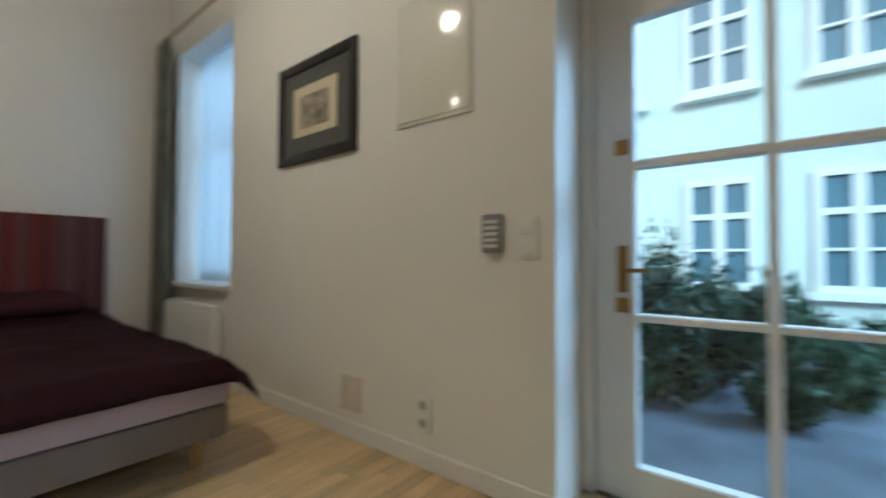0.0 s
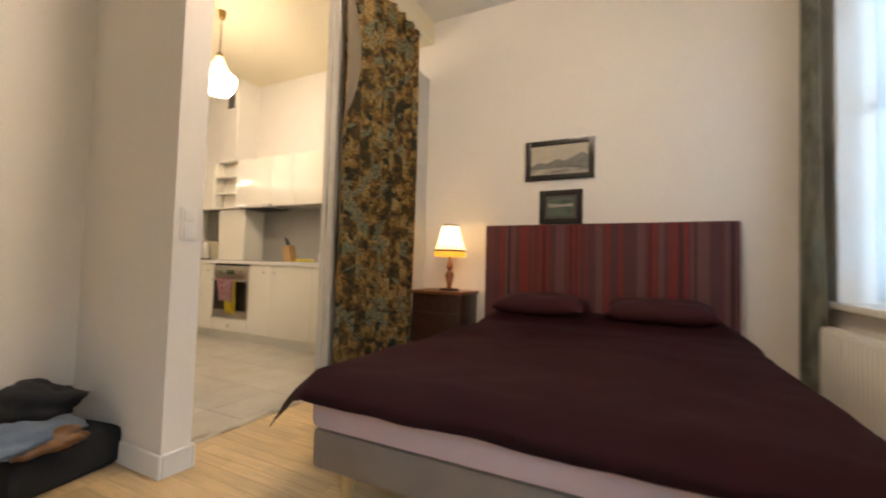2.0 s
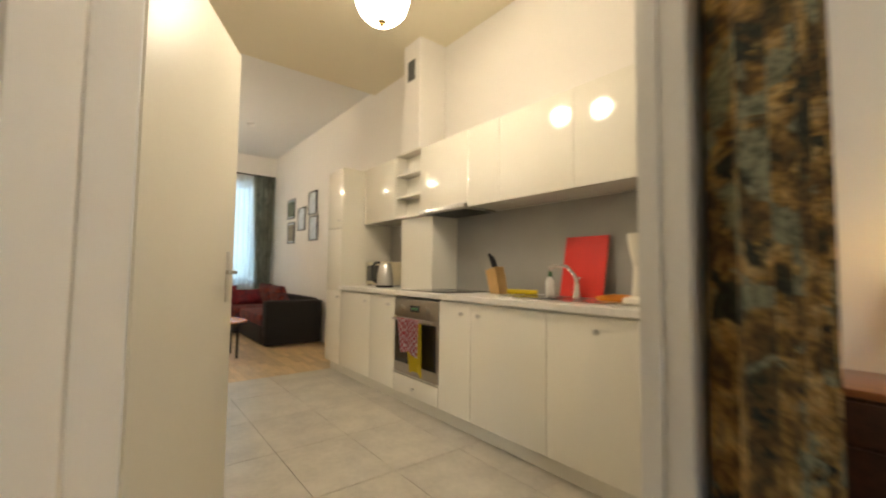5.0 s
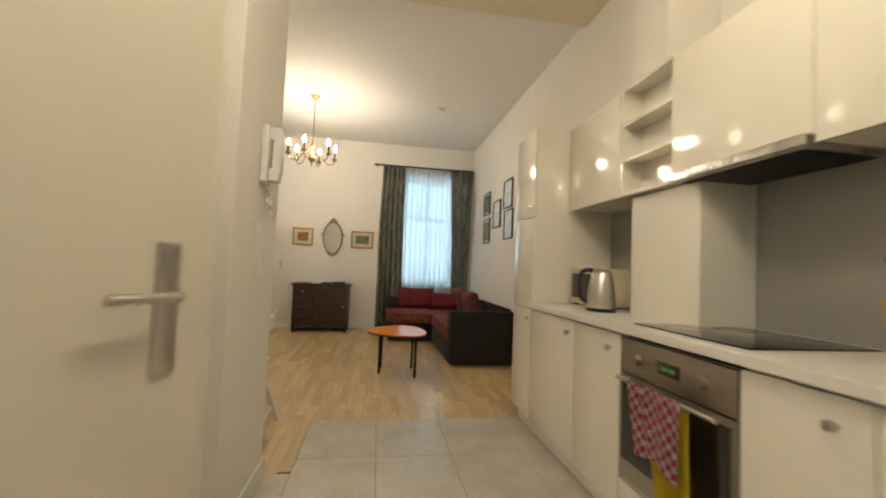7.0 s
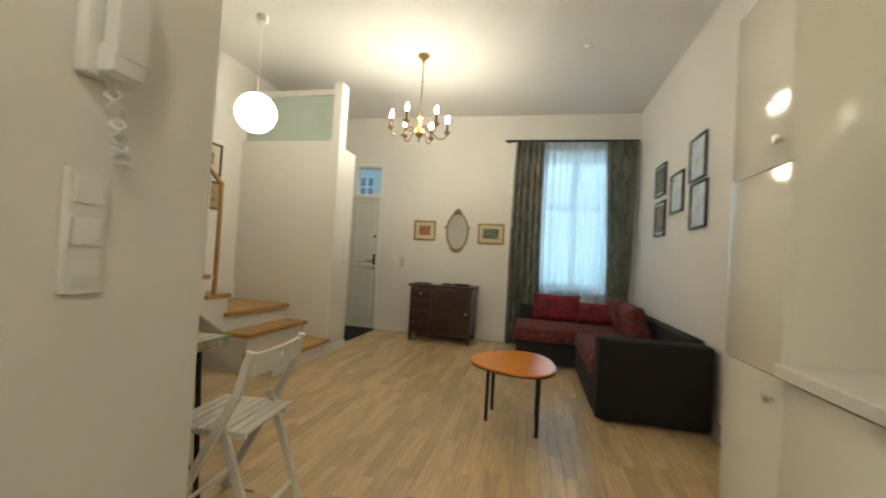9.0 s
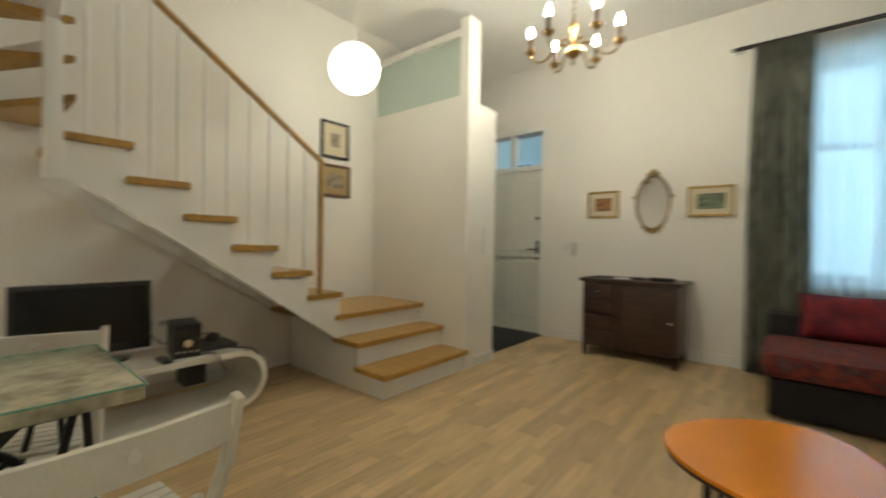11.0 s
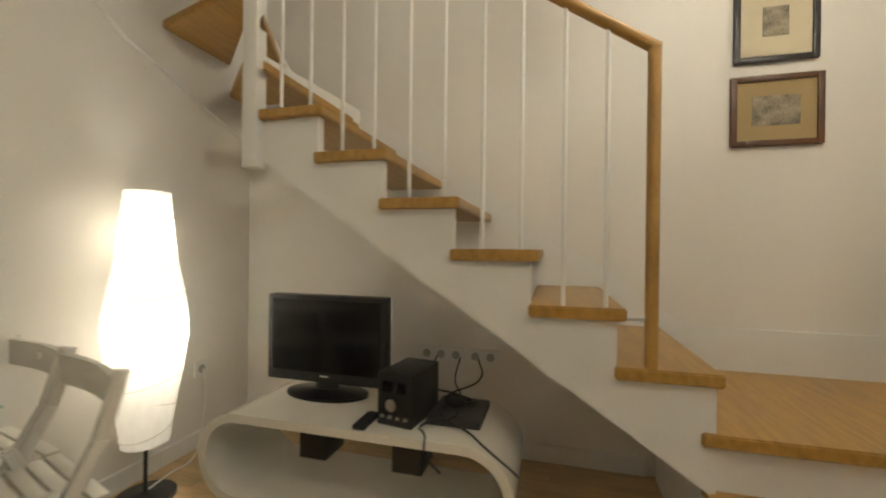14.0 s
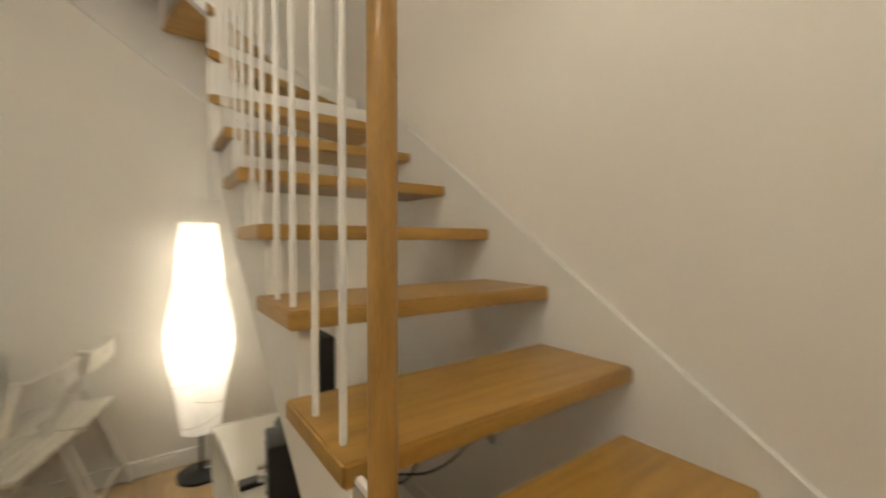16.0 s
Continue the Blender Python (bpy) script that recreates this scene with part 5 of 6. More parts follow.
# things on the worktop
mw = thing("microwave", -4.12, -4.83, 0.917, 0, "cream microwave oven with dark window", "microwave")
part("case", B((-0.15, 0.15, -0.19, 0.21, 0.012, 0.25), bevel=0.008), CREAM, mw)
part("window", B((0.149, 0.154, -0.165, 0.09, 0.05, 0.215), bevel=0.002), BGLASS, mw, "dark door window")
part("control_panel", B((0.149, 0.153, 0.11, 0.195, 0.03, 0.235)), CREAM, mw)
for x in (-0.12, 0.12):
    for y in (-0.16, 0.18):
        part("foot", B((x - 0.015, x + 0.015, y - 0.015, y + 0.015, 0, 0.013)), BLACK, mw)
kt = thing("kettle", -3.90, -4.50, 0.917, 180, "brushed steel electric kettle with black handle", "kettle")
bm = bmesh.new()
lathe(bm, [(0.082, 0), (0.083, 0.018), (0.078, 0.02)], seg=28)
part("base", bm, BLACK, kt)
bm = bmesh.new()
lathe(bm, [(0.078, 0.02), (0.08, 0.03), (0.074, 0.12), (0.058, 0.215), (0.052, 0.23), (0.03, 0.24)], seg=32)
part("jug", bm, STEEL, kt, smooth=50)
bm = bmesh.new()
hp = [(0.0, -0.045, 0.235), (0.0, -0.085, 0.238), (0.0, -0.118, 0.215), (0.0, -0.122, 0.14), (0.0, -0.112, 0.07), (0.0, -0.075, 0.045)]
for p, q in zip(hp, hp[1:]):
    bar(bm, (p[1], p[0], p[2]), (q[1], q[0], q[2]), 0.013, round_=True)
hnd = part("handle", bm, BLACK, kt)
kt.rotation_euler = (0, 0, radians(150))
sockets(-4.0 - 0.0, -4.371, 1.21, 180, 2, "white double wall socket on the chimney breast").matrix_basis = pose(W + 0.012, -4.50, 1.22, 0, 0, 90)
kb = thing("knife_block", -4.10, -3.17, 0.917, 0, "beech knife block with black-handled knives", "knife block")
bm = bmesh.new()
prism(bm, [(-0.05, 0), (0.05, 0), (0.0, 0.20), (-0.10, 0.17)], -0.045, 0.045, 0)
part("block", bm, BEECH, kb)
for i, (x, l) in enumerate(((-0.02, 0.11), (0.015, 0.13), (0.0, 0.09))):
    bm = bmesh.new()
    bar(bm, (x, -0.05 + 0.012 * i, 0.18), (x, -0.05 + 0.012 * i - l * 0.42, 0.18 + l * 0.9), 0.022, 0.014)
    part("knife", bm, BLACK, kb)
bm = B((-0.012, 0.0, -0.155, 0.155, 0.0, 0.41), bevel=0.003)
rb = solid("cutting_board", bm, RED, "red plastic cutting board leaning on the splashback", "cutting board")
rb.matrix_basis = pose(-4.19, -2.55, 0.917, 0, -12, 0)
sk_ = thing("sink", -3.97, -2.52, 0.916, 0, "oval stainless steel sink with drainer set in the worktop", "sink")
bm = bmesh.new()


def oval(a, b, z, n_=40, cy=0.0):
    return [bm.verts.new((a * math.copysign(abs(math.cos(2 * math.pi * i / n_)) ** 0.75, math.cos(2 * math.pi * i / n_)), cy + b * math.copysign(abs(math.sin(2 * math.pi * i / n_)) ** 0.75, math.sin(2 * math.pi * i / n_)), z)) for i in range(n_)]


rg = [oval(0.23, 0.46, 0.0), oval(0.228, 0.458, 0.006), oval(0.205, 0.435, 0.006), oval(0.195, 0.42, 0.002)]
for a, b in zip(rg, rg[1:]):
    for i in range(40):
        bm.faces.new((a[i], a[(i + 1) % 40], b[(i + 1) % 40], b[i]))
bm.faces.new(rg[-1])
part("drainer", bm, STEEL, sk_, smooth=40)
bm = bmesh.new()
lathe(bm, [(0.165, 0.0075), (0.16, 0.009), (0.15, 0.005), (0.14, 0.0035)], (0.0, -0.2), 36)
part("bowl", bm, CHROME, sk_)
fc = thing("tap", -4.16, -2.55, 0.922, 0, "chrome kitchen mixer tap with curved spout", "tap")
bm = bmesh.new()
lathe(bm, [(0.026, 0), (0.024, 0.03), (0.018, 0.05), (0.018, 0.09)], seg=18)
fp = [(0, 0, 0.08), (0.01, -0.01, 0.14), (0.05, -0.04, 0.195), (0.11, -0.08, 0.20), (0.15, -0.11, 0.18)]
for p, q in zip(fp, fp[1:]):
    bar(bm, p, q, 0.011, round_=True, seg=12)
part("spout", bm, CHROME, fc)
bm = bmesh.new()
bar(bm, (0, 0, 0.09), (0.05, 0.05, 0.125), 0.007, round_=True)
part("lever", bm, CHROME, fc)
so_ = thing("soap_bottle", -4.19, -2.78, 0.917, 0, "white soap bottle with green cap beside the tap", "bottle")
bm = bmesh.new()
lathe(bm, [(0.026, 0), (0.03, 0.01), (0.03, 0.10), (0.012, 0.13)], seg=20)
part("bottle", bm, WHITEP, so_)
bm = bmesh.new()
lathe(bm, [(0.013, 0.13), (0.013, 0.155), (0.006, 0.17)], seg=14)
part("cap", bm, mat("green_plastic", (0.05, 0.16, 0.06), 0.4), so_)
bm = bmesh.new()
for i in range(9):
    a = math.pi * (0.15 + 0.7 * i / 8)
    b = math.pi * (0.15 + 0.7 * (i + 1) / 8)
    if i < 8:
        bar(bm, (0.02 * i / 8, 0.12 * math.cos(a), 0.02 + 0.0 * i), (0.02 * (i + 1) / 8, 0.12 * math.cos(b), 0.02), 0.018, round_=True, seg=8)
yc = solid("rubber_glove", bm, YELLOW, "crumpled yellow rubber glove lying by the sink", "glove", smooth=60)
yc.matrix_basis = pose(-4.13, -2.97, 0.917, 0, 0, 20)
bm = bmesh.new()
bmesh.ops.create_icosphere(bm, subdivisions=3, radius=0.1, matrix=Matrix.Diagonal((0.7, 1.3, 0.32, 1)))
for v in bm.verts:
    v.co *= 1 + 0.25 * noise.noise(v.co * 22)
    v.co.z = max(v.co.z, -0.02)
oc_ = solid("dishcloth", bm, mat("orange_cloth", (0.62, 0.22, 0.02), 0.9, bump=0.3), "crumpled orange dishcloth on the drainer", "cloth", smooth=70)
oc_.matrix_basis = pose(-4.12, -2.26, 0.925)

jg = thing("kitchen_appliance", -3.98, -2.06, 0.917, 0, "cream plastic appliance with tapered cup standing on the worktop", "appliance")
bm = bmesh.new()
lathe(bm, [(0.085, 0), (0.09, 0.012), (0.085, 0.03), (0.055, 0.042), (0.02, 0.046)], seg=24)
part("base", bm, DOORW, jg)
bm = bmesh.new()
lathe(bm, [(0.045, 0.044), (0.036, 0.12), (0.034, 0.20)], seg=16)
part("stem", bm, DOORW, jg)
bm = bmesh.new()
lathe(bm, [(0.034, 0.198), (0.042, 0.23), (0.056, 0.30), (0.060, 0.345), (0.062, 0.365), (0.058, 0.365), (0.054, 0.34)], seg=24)
part("cup", bm, DOORW, jg, "tapered cream cup")
# kitchen pendant
kp = thing("pendant_lamp", -2.975, -3.0, 2.445, 0, "cut-glass pendant lamp with brass fittings, lit", "lamp")
bm = bmesh.new()
prof = [(0.03, 0.02), (0.085, 0.035), (0.122, 0.075), (0.140, 0.125), (0.146, 0.175), (0.142, 0.208), (0.122, 0.222)]
rings = [[bm.verts.new(((r_ * (1 + 0.035 * (k % 2))) * math.cos(math.pi * k / 16), (r_ * (1 + 0.035 * (k % 2))) * math.sin(math.pi * k / 16), z_)) for k in range(32)] for r_, z_ in prof]
for a, b in zip(rings, rings[1:]):
    for k in range(32):
        bm.faces.new((a[k], a[(k + 1) % 32], b[(k + 1) % 32], b[k]))
part("bowl", bm, CRYSTAL, kp, "lit cut-glass bowl")
bm = bmesh.new()
lathe(bm, [(0.118, 0.224), (0.09, 0.26), (0.066, 0.305), (0.044, 0.355), (0.022, 0.395)], seg=20, cap=False)
part("neck", bm, NECK, kp, "glass neck, glowing")
bm = bmesh.new()
lathe(bm, [(0.006, -0.01), (0.018, 0.0), (0.014, 0.012), (0.03, 0.022)], seg=14)
part("drop", bm, BRASS, kp)
bm = bmesh.new()
lathe(bm, [(0.024, 0.39), (0.026, 0.42), (0.01, 0.44), (0.006, 0.45), (0.005, ZK - 2.445 - 0.09), (0.03, ZK - 2.445 - 0.07), (0.035, ZK - 2.445)], seg=14)
part("stem", bm, BRASS, kp)

# open bathroom door, its intercom and switches
bd = thing("door_2", -1.90, -2.42, 0, -118, "cream flush interior door standing open into the kitchen", "door", kind="structure")
part("leaf", B((0.0, 0.80, -0.02, 0.02, 0.008, 2.08), bevel=0.003), DOORW, bd)
bm = B((0.70, 0.74, 0.02, 0.026, 0.93, 1.15), bevel=0.003)
bar(bm, (0.72, 0.02, 1.06), (0.72, 0.06, 1.06), 0.008, round_=True)
bar(bm, (0.72, 0.055, 1.06), (0.61, 0.055, 1.06), 0.009, round_=True)
box(bm, 0.70, 0.74, -0.026, -0.02, 0.93, 1.15, bevel=0.003)
bar(bm, (0.72, -0.02, 1.06), (0.72, -0.06, 1.06), 0.008, round_=True)
bar(bm, (0.72, -0.055, 1.06), (0.61, -0.055, 1.06), 0.009, round_=True)
part("door_handle", bm, STEEL, bd)
fr = bmesh.new()
for b in ((-1.91, -1.77, -2.44, -2.39, 0, 2.13), (-1.91, -1.77, -3.27, -3.22, 0, 2.13), (-1.91, -1.77, -3.22, -2.44, 2.09, 2.13)):
    box(fr, *b, bevel=0.004, seg=1)
solid("trim", fr, TRIM, "white painted door frame of the open doorway", "trim", kind="structure")
ic = thing("intercom", -2.05, -4.30, 1.49, -90, "white wall intercom handset with coiled cord", "intercom")
part("cradle", B((-0.045, 0.045, -0.03, 0, 0, 0.21), bevel=0.01), WHITEP, ic)
bm = B((-0.03, 0.03, -0.075, -0.04, 0.03, 0.18), bevel=0.012)
box(bm, -0.03, 0.03, -0.07, -0.028, 0.155, 0.205, bevel=0.012)
box(bm, -0.03, 0.03, -0.07, -0.028, 0.005, 0.055, bevel=0.012)
part("handset", bm, WHITEP, ic)
bm = bmesh.new()
cv = [(0.012 * math.cos(i * 1.3) + 0.03 * math.sin(i / 40 * math.pi), -0.03 + 0.012 * math.sin(i * 1.3), 0.0 - 0.13 * math.sin(i / 40 * math.pi)) for i in range(41)]
for p, q in zip(cv, cv[1:]):
    bar(bm, p, q, 0.0035, round_=True, seg=5)
part("coiled_cord", bm, WHITEP, ic)
ic.scale = (1.2, 1.15, 1.28)
lamp_switch(-2.05, -4.29, 1.05, -90, 3)
lamp_switch(-1.66, -1.185, 1.0, 180, 2).scale = (0.84, 0.84, 0.84)

# sliding panel parked behind the curtain, curtain and rod
spn = thing("sliding_door", -3.63, -1.47, 0, 0, "pale grey sliding door leaf with aluminium edge behind the curtain", "door", kind="structure")
part("leaf", B((-0.66, 0.74, -0.015, 0.015, 0.012, 2.9)), mat("pale_grey_panel", (0.52, 0.51, 0.48), 0.4, vary=0.02), spn)
ALU = mat("satin_aluminium", (0.60, 0.59, 0.56), 0.42, 0.25, vary=0.03, bump=0.02)
part("edge_profile", B((0.74, 0.83, -0.025, 0.022, 0.012, 2.9), (0.74, 0.822, 0.022, 0.034, 0.012, 2.9), (0.74, 0.83, 0.034, 0.082, 0.012, 2.9), bevel=0.003), ALU, spn, "ribbed satin aluminium edge")
cr = thing("curtain_rod", -2.8, -1.36, 3.15, 0, "dark metal curtain rod across the kitchen opening", "curtain rod")
bm = bmesh.new()
bar(bm, (-1.08, 0, 0), (1.0, 0, 0), 0.012, round_=True)
part("rod", bm, IRON, cr)
bm = bmesh.new()
bmesh.ops.create_icosphere(bm, subdivisions=2, radius=0.024, matrix=Matrix.Translation((-1.10, 0, 0)))
part("finial", bm, STEEL, cr)
curtain("tapestry_curtain", -3.82, -2.76, -1.33, 0.03, 3.15, CURTB, "heavy floral tapestry curtain gathered beside the kitchen opening", 0.038, 7, 11, -0.02, 0.008, 120)
bm = bmesh.new()
for i in range(13):
    for j in range(7):
        v, u = i / 12, j / 6
        bm.verts.new((-2.735 - 0.17 * u * math.sin(min(1.0, v * 1.25) * math.pi) ** 0.8 - 0.01 * u, -1.265 + 0.02 * math.sin(v * 4 + u * 2), 2.75 - 1.15 * v + 0.1 * u))
bm.verts.ensure_lookup_table()
for i in range(12):
    for j in range(6):
        bm.faces.new([bm.verts[k] for k in (i * 7 + j, i * 7 + j + 1, (i + 1) * 7 + j + 1, (i + 1) * 7 + j)])
bmesh.ops.solidify(bm, geom=bm.faces[:], thickness=0.006)
solid("curtain_lining", bm, LINING, "turned-over beige lining edge of the tapestry curtain", "curtain", smooth=70)

# ---- bedroom ----
bed = thing("bed", -2.95, 0.325, 0, 0, "double bed with taupe base and aubergine duvet", "bed")
part("base", B((-1.28, 1.175, -0.85, 0.85, 0.135, 0.283), bevel=0.02), BEDB, bed, "taupe upholstered box base")
for x in (-1.15, 1.08):
    for y in (-0.75, 0.75):
        bm = bmesh.new()
        bar(bm, (x, y, 0), (x, y, 0.145), 0.022, 0.03, True, 12)
        part("leg", bm, BEECH, bed)
part("mattress", B((-1.28, 1.185, -0.86, 0.86, 0.283, 0.465), bevel=0.04), SHEET, bed, "mattress in a pale pink sheet")
hb = solid("headboard", B((W + 0.005, -4.20, -0.745, 1.245, 0.05, 1.315), bevel=0.015), HEADB, "tall headboard in red and grey striped cloth", "headboard")
bm = bmesh.new()
NXD, NYD = 60, 52
g = []
for i in range(NXD + 1):
    row = []
    for j in range(NYD + 1):
        u, v = i / NXD, j / NYD * 2 - 1
        x, y = -1.22 + 2.47 * u, v * 0.985
        over = max(0.0, abs(y) - 0.86)
        foot = max(0.0, x - 1.14)
        z = 0.50 + 0.014 * noise.noise(Vector((x * 2.3, y * 2.3, 0))) + 0.006 * noise.noise(Vector((x * 7, y * 7, 3)))
        z += 0.05 * math.exp(-((x - 0.35) / 0.5) ** 2 - ((y - 0.3) / 0.35) ** 2) * (0.5 + 0.5 * noise.noise(Vector((x * 3, y * 4, 9))))
        z += 0.085 * math.exp(-((x + 1.02) / 0.2) ** 4) * (0.85 + 0.15 * math.cos(y * 7)) * (1 if abs(y) < 0.8 else 0.5)
        z -= over * 0.85 + foot * 0.85 + 1.5 * over * foot
        edge = 0.02 * noise.noise(Vector((x * 4, y * 4, 5)))
        row.append(bm.verts.new((x + edge * (u > 0.95), y + edge * (abs(v) > 0.95), z)))
    g.append(row)
for i in range(NXD):
    for j in range(NYD):
        bm.faces.new((g[i][j], g[i + 1][j], g[i + 1][j + 1], g[i][j + 1]))
bmesh.ops.solidify(bm, geom=bm.faces[:], thickness=0.03)
dv = solid("duvet", bm, DUVET, "dark aubergine duvet spread over the bed", "duvet", smooth=80)
dv.location = (-2.95, 0.31, 0)
for y in (-0.12, 0.75):
    pb = solid("pillow", pillow_mesh(0.72, 0.42, 0.16, int(y * 10)), DUVET, "aubergine pillow lying at the head of the bed", "pillow", smooth=80)
    pb.matrix_basis = pose(-3.76, y - 0.04, 0.60, -82, 0, 90)

ns = thing("bedside_cabinet", -4.07, -1.10, 0, 0, "dark wooden bedside cabinet with a drawer", "cabinet")
part("body", B((-0.21, 0.18, -0.25, 0.25, 0.03, 0.66), bevel=0.006), DARKW, ns)
part("top", B((-0.22, 0.20, -0.265, 0.265, 0.66, 0.69), bevel=0.008), MAHOG, ns, "polished reddish wooden top")
part("drawer", B((0.18, 0.195, -0.235, 0.235, 0.50, 0.645), bevel=0.004), DARKW, ns)
part("door", B((0.18, 0.195, -0.235, 0.235, 0.05, 0.49), bevel=0.004), DARKW, ns)
nl = thing("table_lamp", -4.02, -1.03, 0.691, 0, "bedside lamp with pleated cream shade and amber fringe, lit", "lamp")
part("base", B((-0.055, 0.055, -0.075, 0.075, 0, 0.022), bevel=0.004), DARKW, nl)
bm = bmesh.new()
lathe(bm, [(0.03, 0.022), (0.02, 0.035), (0.032, 0.09), (0.042, 0.15), (0.03, 0.175), (0.016, 0.19), (0.03, 0.215), (0.026, 0.25), (0.012, 0.27), (0.012, 0.42)], seg=20)
part("stem", bm, MAHOG, nl, "turned reddish wooden stem")
bm = bmesh.new()
pr = [(0.148, 0.375), (0.126, 0.42), (0.104, 0.49), (0.088, 0.56), (0.076, 0.61)]
seg = 48
rings = [[bm.verts.new(((r + 0.002 * (i % 2)) * math.cos(2 * math.pi * i / seg), (r + 0.002 * (i % 2)) * math.sin(2 * math.pi * i / seg), z)) for i in range(seg)] for r, z in pr]
for a, b in zip(rings, rings[1:]):
    for i in range(seg):
        bm.faces.new((a[i], a[(i + 1) % seg], b[(i + 1) % seg], b[i]))
part("shade", bm, SHADE, nl, "glowing pleated cream shade", smooth=50)
for r, z in ((0.151, 0.373), (0.079, 0.61)):
    bm = bmesh.new()
    lathe(bm, [(r, z - 0.008), (r + 0.002, z), (r, z + 0.008)], seg=40, cap=False)
    part("braid", bm, BAGB, nl)
bm = bmesh.new()
lathe(bm, [(0.149, 0.366), (0.151, 0.318)], seg=60, cap=False)
part("fringe", bm, FRINGE, nl, "amber fringe")
bm = bmesh.new()
bmesh.ops.create_icosphere(bm, subdivisions=2, radius=0.028, matrix=Matrix.Translation((0, 0, 0.49)))
part("bulb", bm, BULB2, nl)

# window and radiator, bedroom
wb = window("window_2", -4.02, -2.97, 0.76, 2.85, N + 0.30, 1, "tall white-framed bedroom window in a deep reveal")
part("window_sill", B((-0.545, 0.545, -0.36, -0.03, -0.04, 0.0), bevel=0.006), TRIM, wb)
ra = thing("radiator", -3.50, N - 0.075, 0.14, 0, "white panel radiator under the bedroom window", "radiator")
part("panel", B((-0.47, 0.47, -0.035, 0.035, 0, 0.46), bevel=0.008), TRIM, ra)
for i in range(18):
    part("rib", B((-0.45 + 0.051 * i, -0.425 + 0.051 * i, -0.042, -0.035, 0.02, 0.44), bevel=0.003), TRIM, ra)
part("grille", B((-0.46, 0.46, -0.03, 0.03, 0.46, 0.466)), TRIM, ra)
for x in (-0.4, 0.4):
    part("wall_bracket", B((x - 0.02, x + 0.02, 0.035, 0.075, 0.1, 0.4)), TRIM, ra)
    part("pipe", B((x - 0.008, x + 0.008, -0.008, 0.008, -0.14, 0.01)), TRIM, ra)
br_ = thing("curtain_rod", -3.5, N - 0.10, 2.98, 0, "brass curtain rod over the bedroom window", "curtain rod")
bm = bmesh.new()
bar(bm, (-0.75, 0, 0), (0.85, 0, 0), 0.011, round_=True)
part("rod", bm, BRASS, br_)
curtain("curtain", -4.24, -3.94, N - 0.11, 0.02, 2.97, CURTG, "grey-green patterned curtain gathered beside the bedroom window", 0.03, 4, 21, 0.02)
bm = bmesh.new()
cloth(bm, -3.95, -3.0, 0.78, 2.84, 0.012, 9, N + 0.16, 0.0015, 22, 0, 100)
solid("net_curtain", bm, SHEER, "white sheer net curtain in the bedroom window", "curtain", smooth=70)

# north wall fittings
hp_ = thing("wall_hatch", -0.97, N, 1.62, 0, "cream glossy meter cabinet door set in the wall", "hatch")
part("frame", B((-0.225, 0.225, -0.008, 0, 0, 0.62), bevel=0.002), LACQ, hp_)
part("door", B((-0.215, 0.215, -0.014, -0.006, 0.02, 0.61), bevel=0.002), LACQ, hp_)
kpd = thing("alarm_keypad", -0.64, N, 1.0, 0, "grey alarm keypad with rows of buttons", "keypad")
part("case", B((-0.045, 0.045, -0.025, 0, 0, 0.16), bevel=0.008), mat("grey_keypad", (0.30, 0.29, 0.28), 0.5), kpd)
for r_ in range(5):
    for c_ in range(3):
        part("button", B((-0.03 + 0.022 * c_, -0.013 + 0.022 * c_, -0.029, -0.024, 0.02 + 0.025 * r_, 0.034 + 0.025 * r_), bevel=0.002), WHITEP, kpd)
lamp_switch(-0.48, N, 0.975, 0, 2)
sockets(-1.015, N, 0.288, 0, 1, "white wall socket near the floor")
sockets(-1.015, N, 0.205, 0, 1, "white wall socket near the floor")
solid("wall_patch", B((-1.62, -1.45, N - 0.002, N, 0.14, 0.33)), mat("patch_paint", (0.70, 0.62, 0.53), 0.9), "faintly darker repainted patch low on the wall", "patch", kind="structure")

# glazed courtyard door
gd = thing("door_3", 0.245, N + 0.32, 0, 0, "white glazed courtyard door with six panes, closed", "door", kind="structure")
bm = bmesh.new()
for b in ((-0.615, -0.56, 0, 2.35), (0.56, 0.615, 0, 2.35), (-0.56, 0.56, 2.28, 2.35)):
    box(bm, b[0], b[1], -0.05, 0.05, b[2], b[3], bevel=0.006, seg=1)
part("door_frame", bm, TRIM, gd)
bm = bmesh.new()
for b in ((-0.558, -0.40, 0.01, 2.275), (0.46, 0.558, 0.01, 2.275), (-0.40, 0.46, 0.01, 0.15), (-0.40, 0.46, 1.95, 2.275), (0.012, 0.048, 0.15, 1.95), (-0.40, 0.012, 0.725, 0.755), (0.048, 0.46, 0.725, 0.755), (-0.40, 0.012, 1.34, 1.375), (0.048, 0.46, 1.34, 1.375)):
    box(bm, b[0], b[1], -0.03, 0.03, b[2], b[3], bevel=0.006, seg=1)
lf = part("leaf", bm, TRIM, gd)
for x0, x1 in ((-0.40, 0.012), (0.048, 0.46)):
    for z0, z1 in ((0.15, 0.725), (0.755, 1.34), (1.375, 1.95)):
        p = part("pane", B((x0 - 0.005, x1 + 0.005, -0.003, 0.003, z0 - 0.005, z1 + 0.005)), GLASS, lf)
        p.visible_shadow = False
bm = B((-0.47, -0.43, -0.036, -0.03, 0.84, 1.03), bevel=0.003)
bar(bm, (-0.45, -0.03, 0.93), (-0.45, -0.075, 0.93), 0.009, round_=True)
bar(bm, (-0.45, -0.07, 0.93), (-0.34, -0.07, 0.93), 0.009, round_=True)
part("door_handle", bm, BRASS, lf)
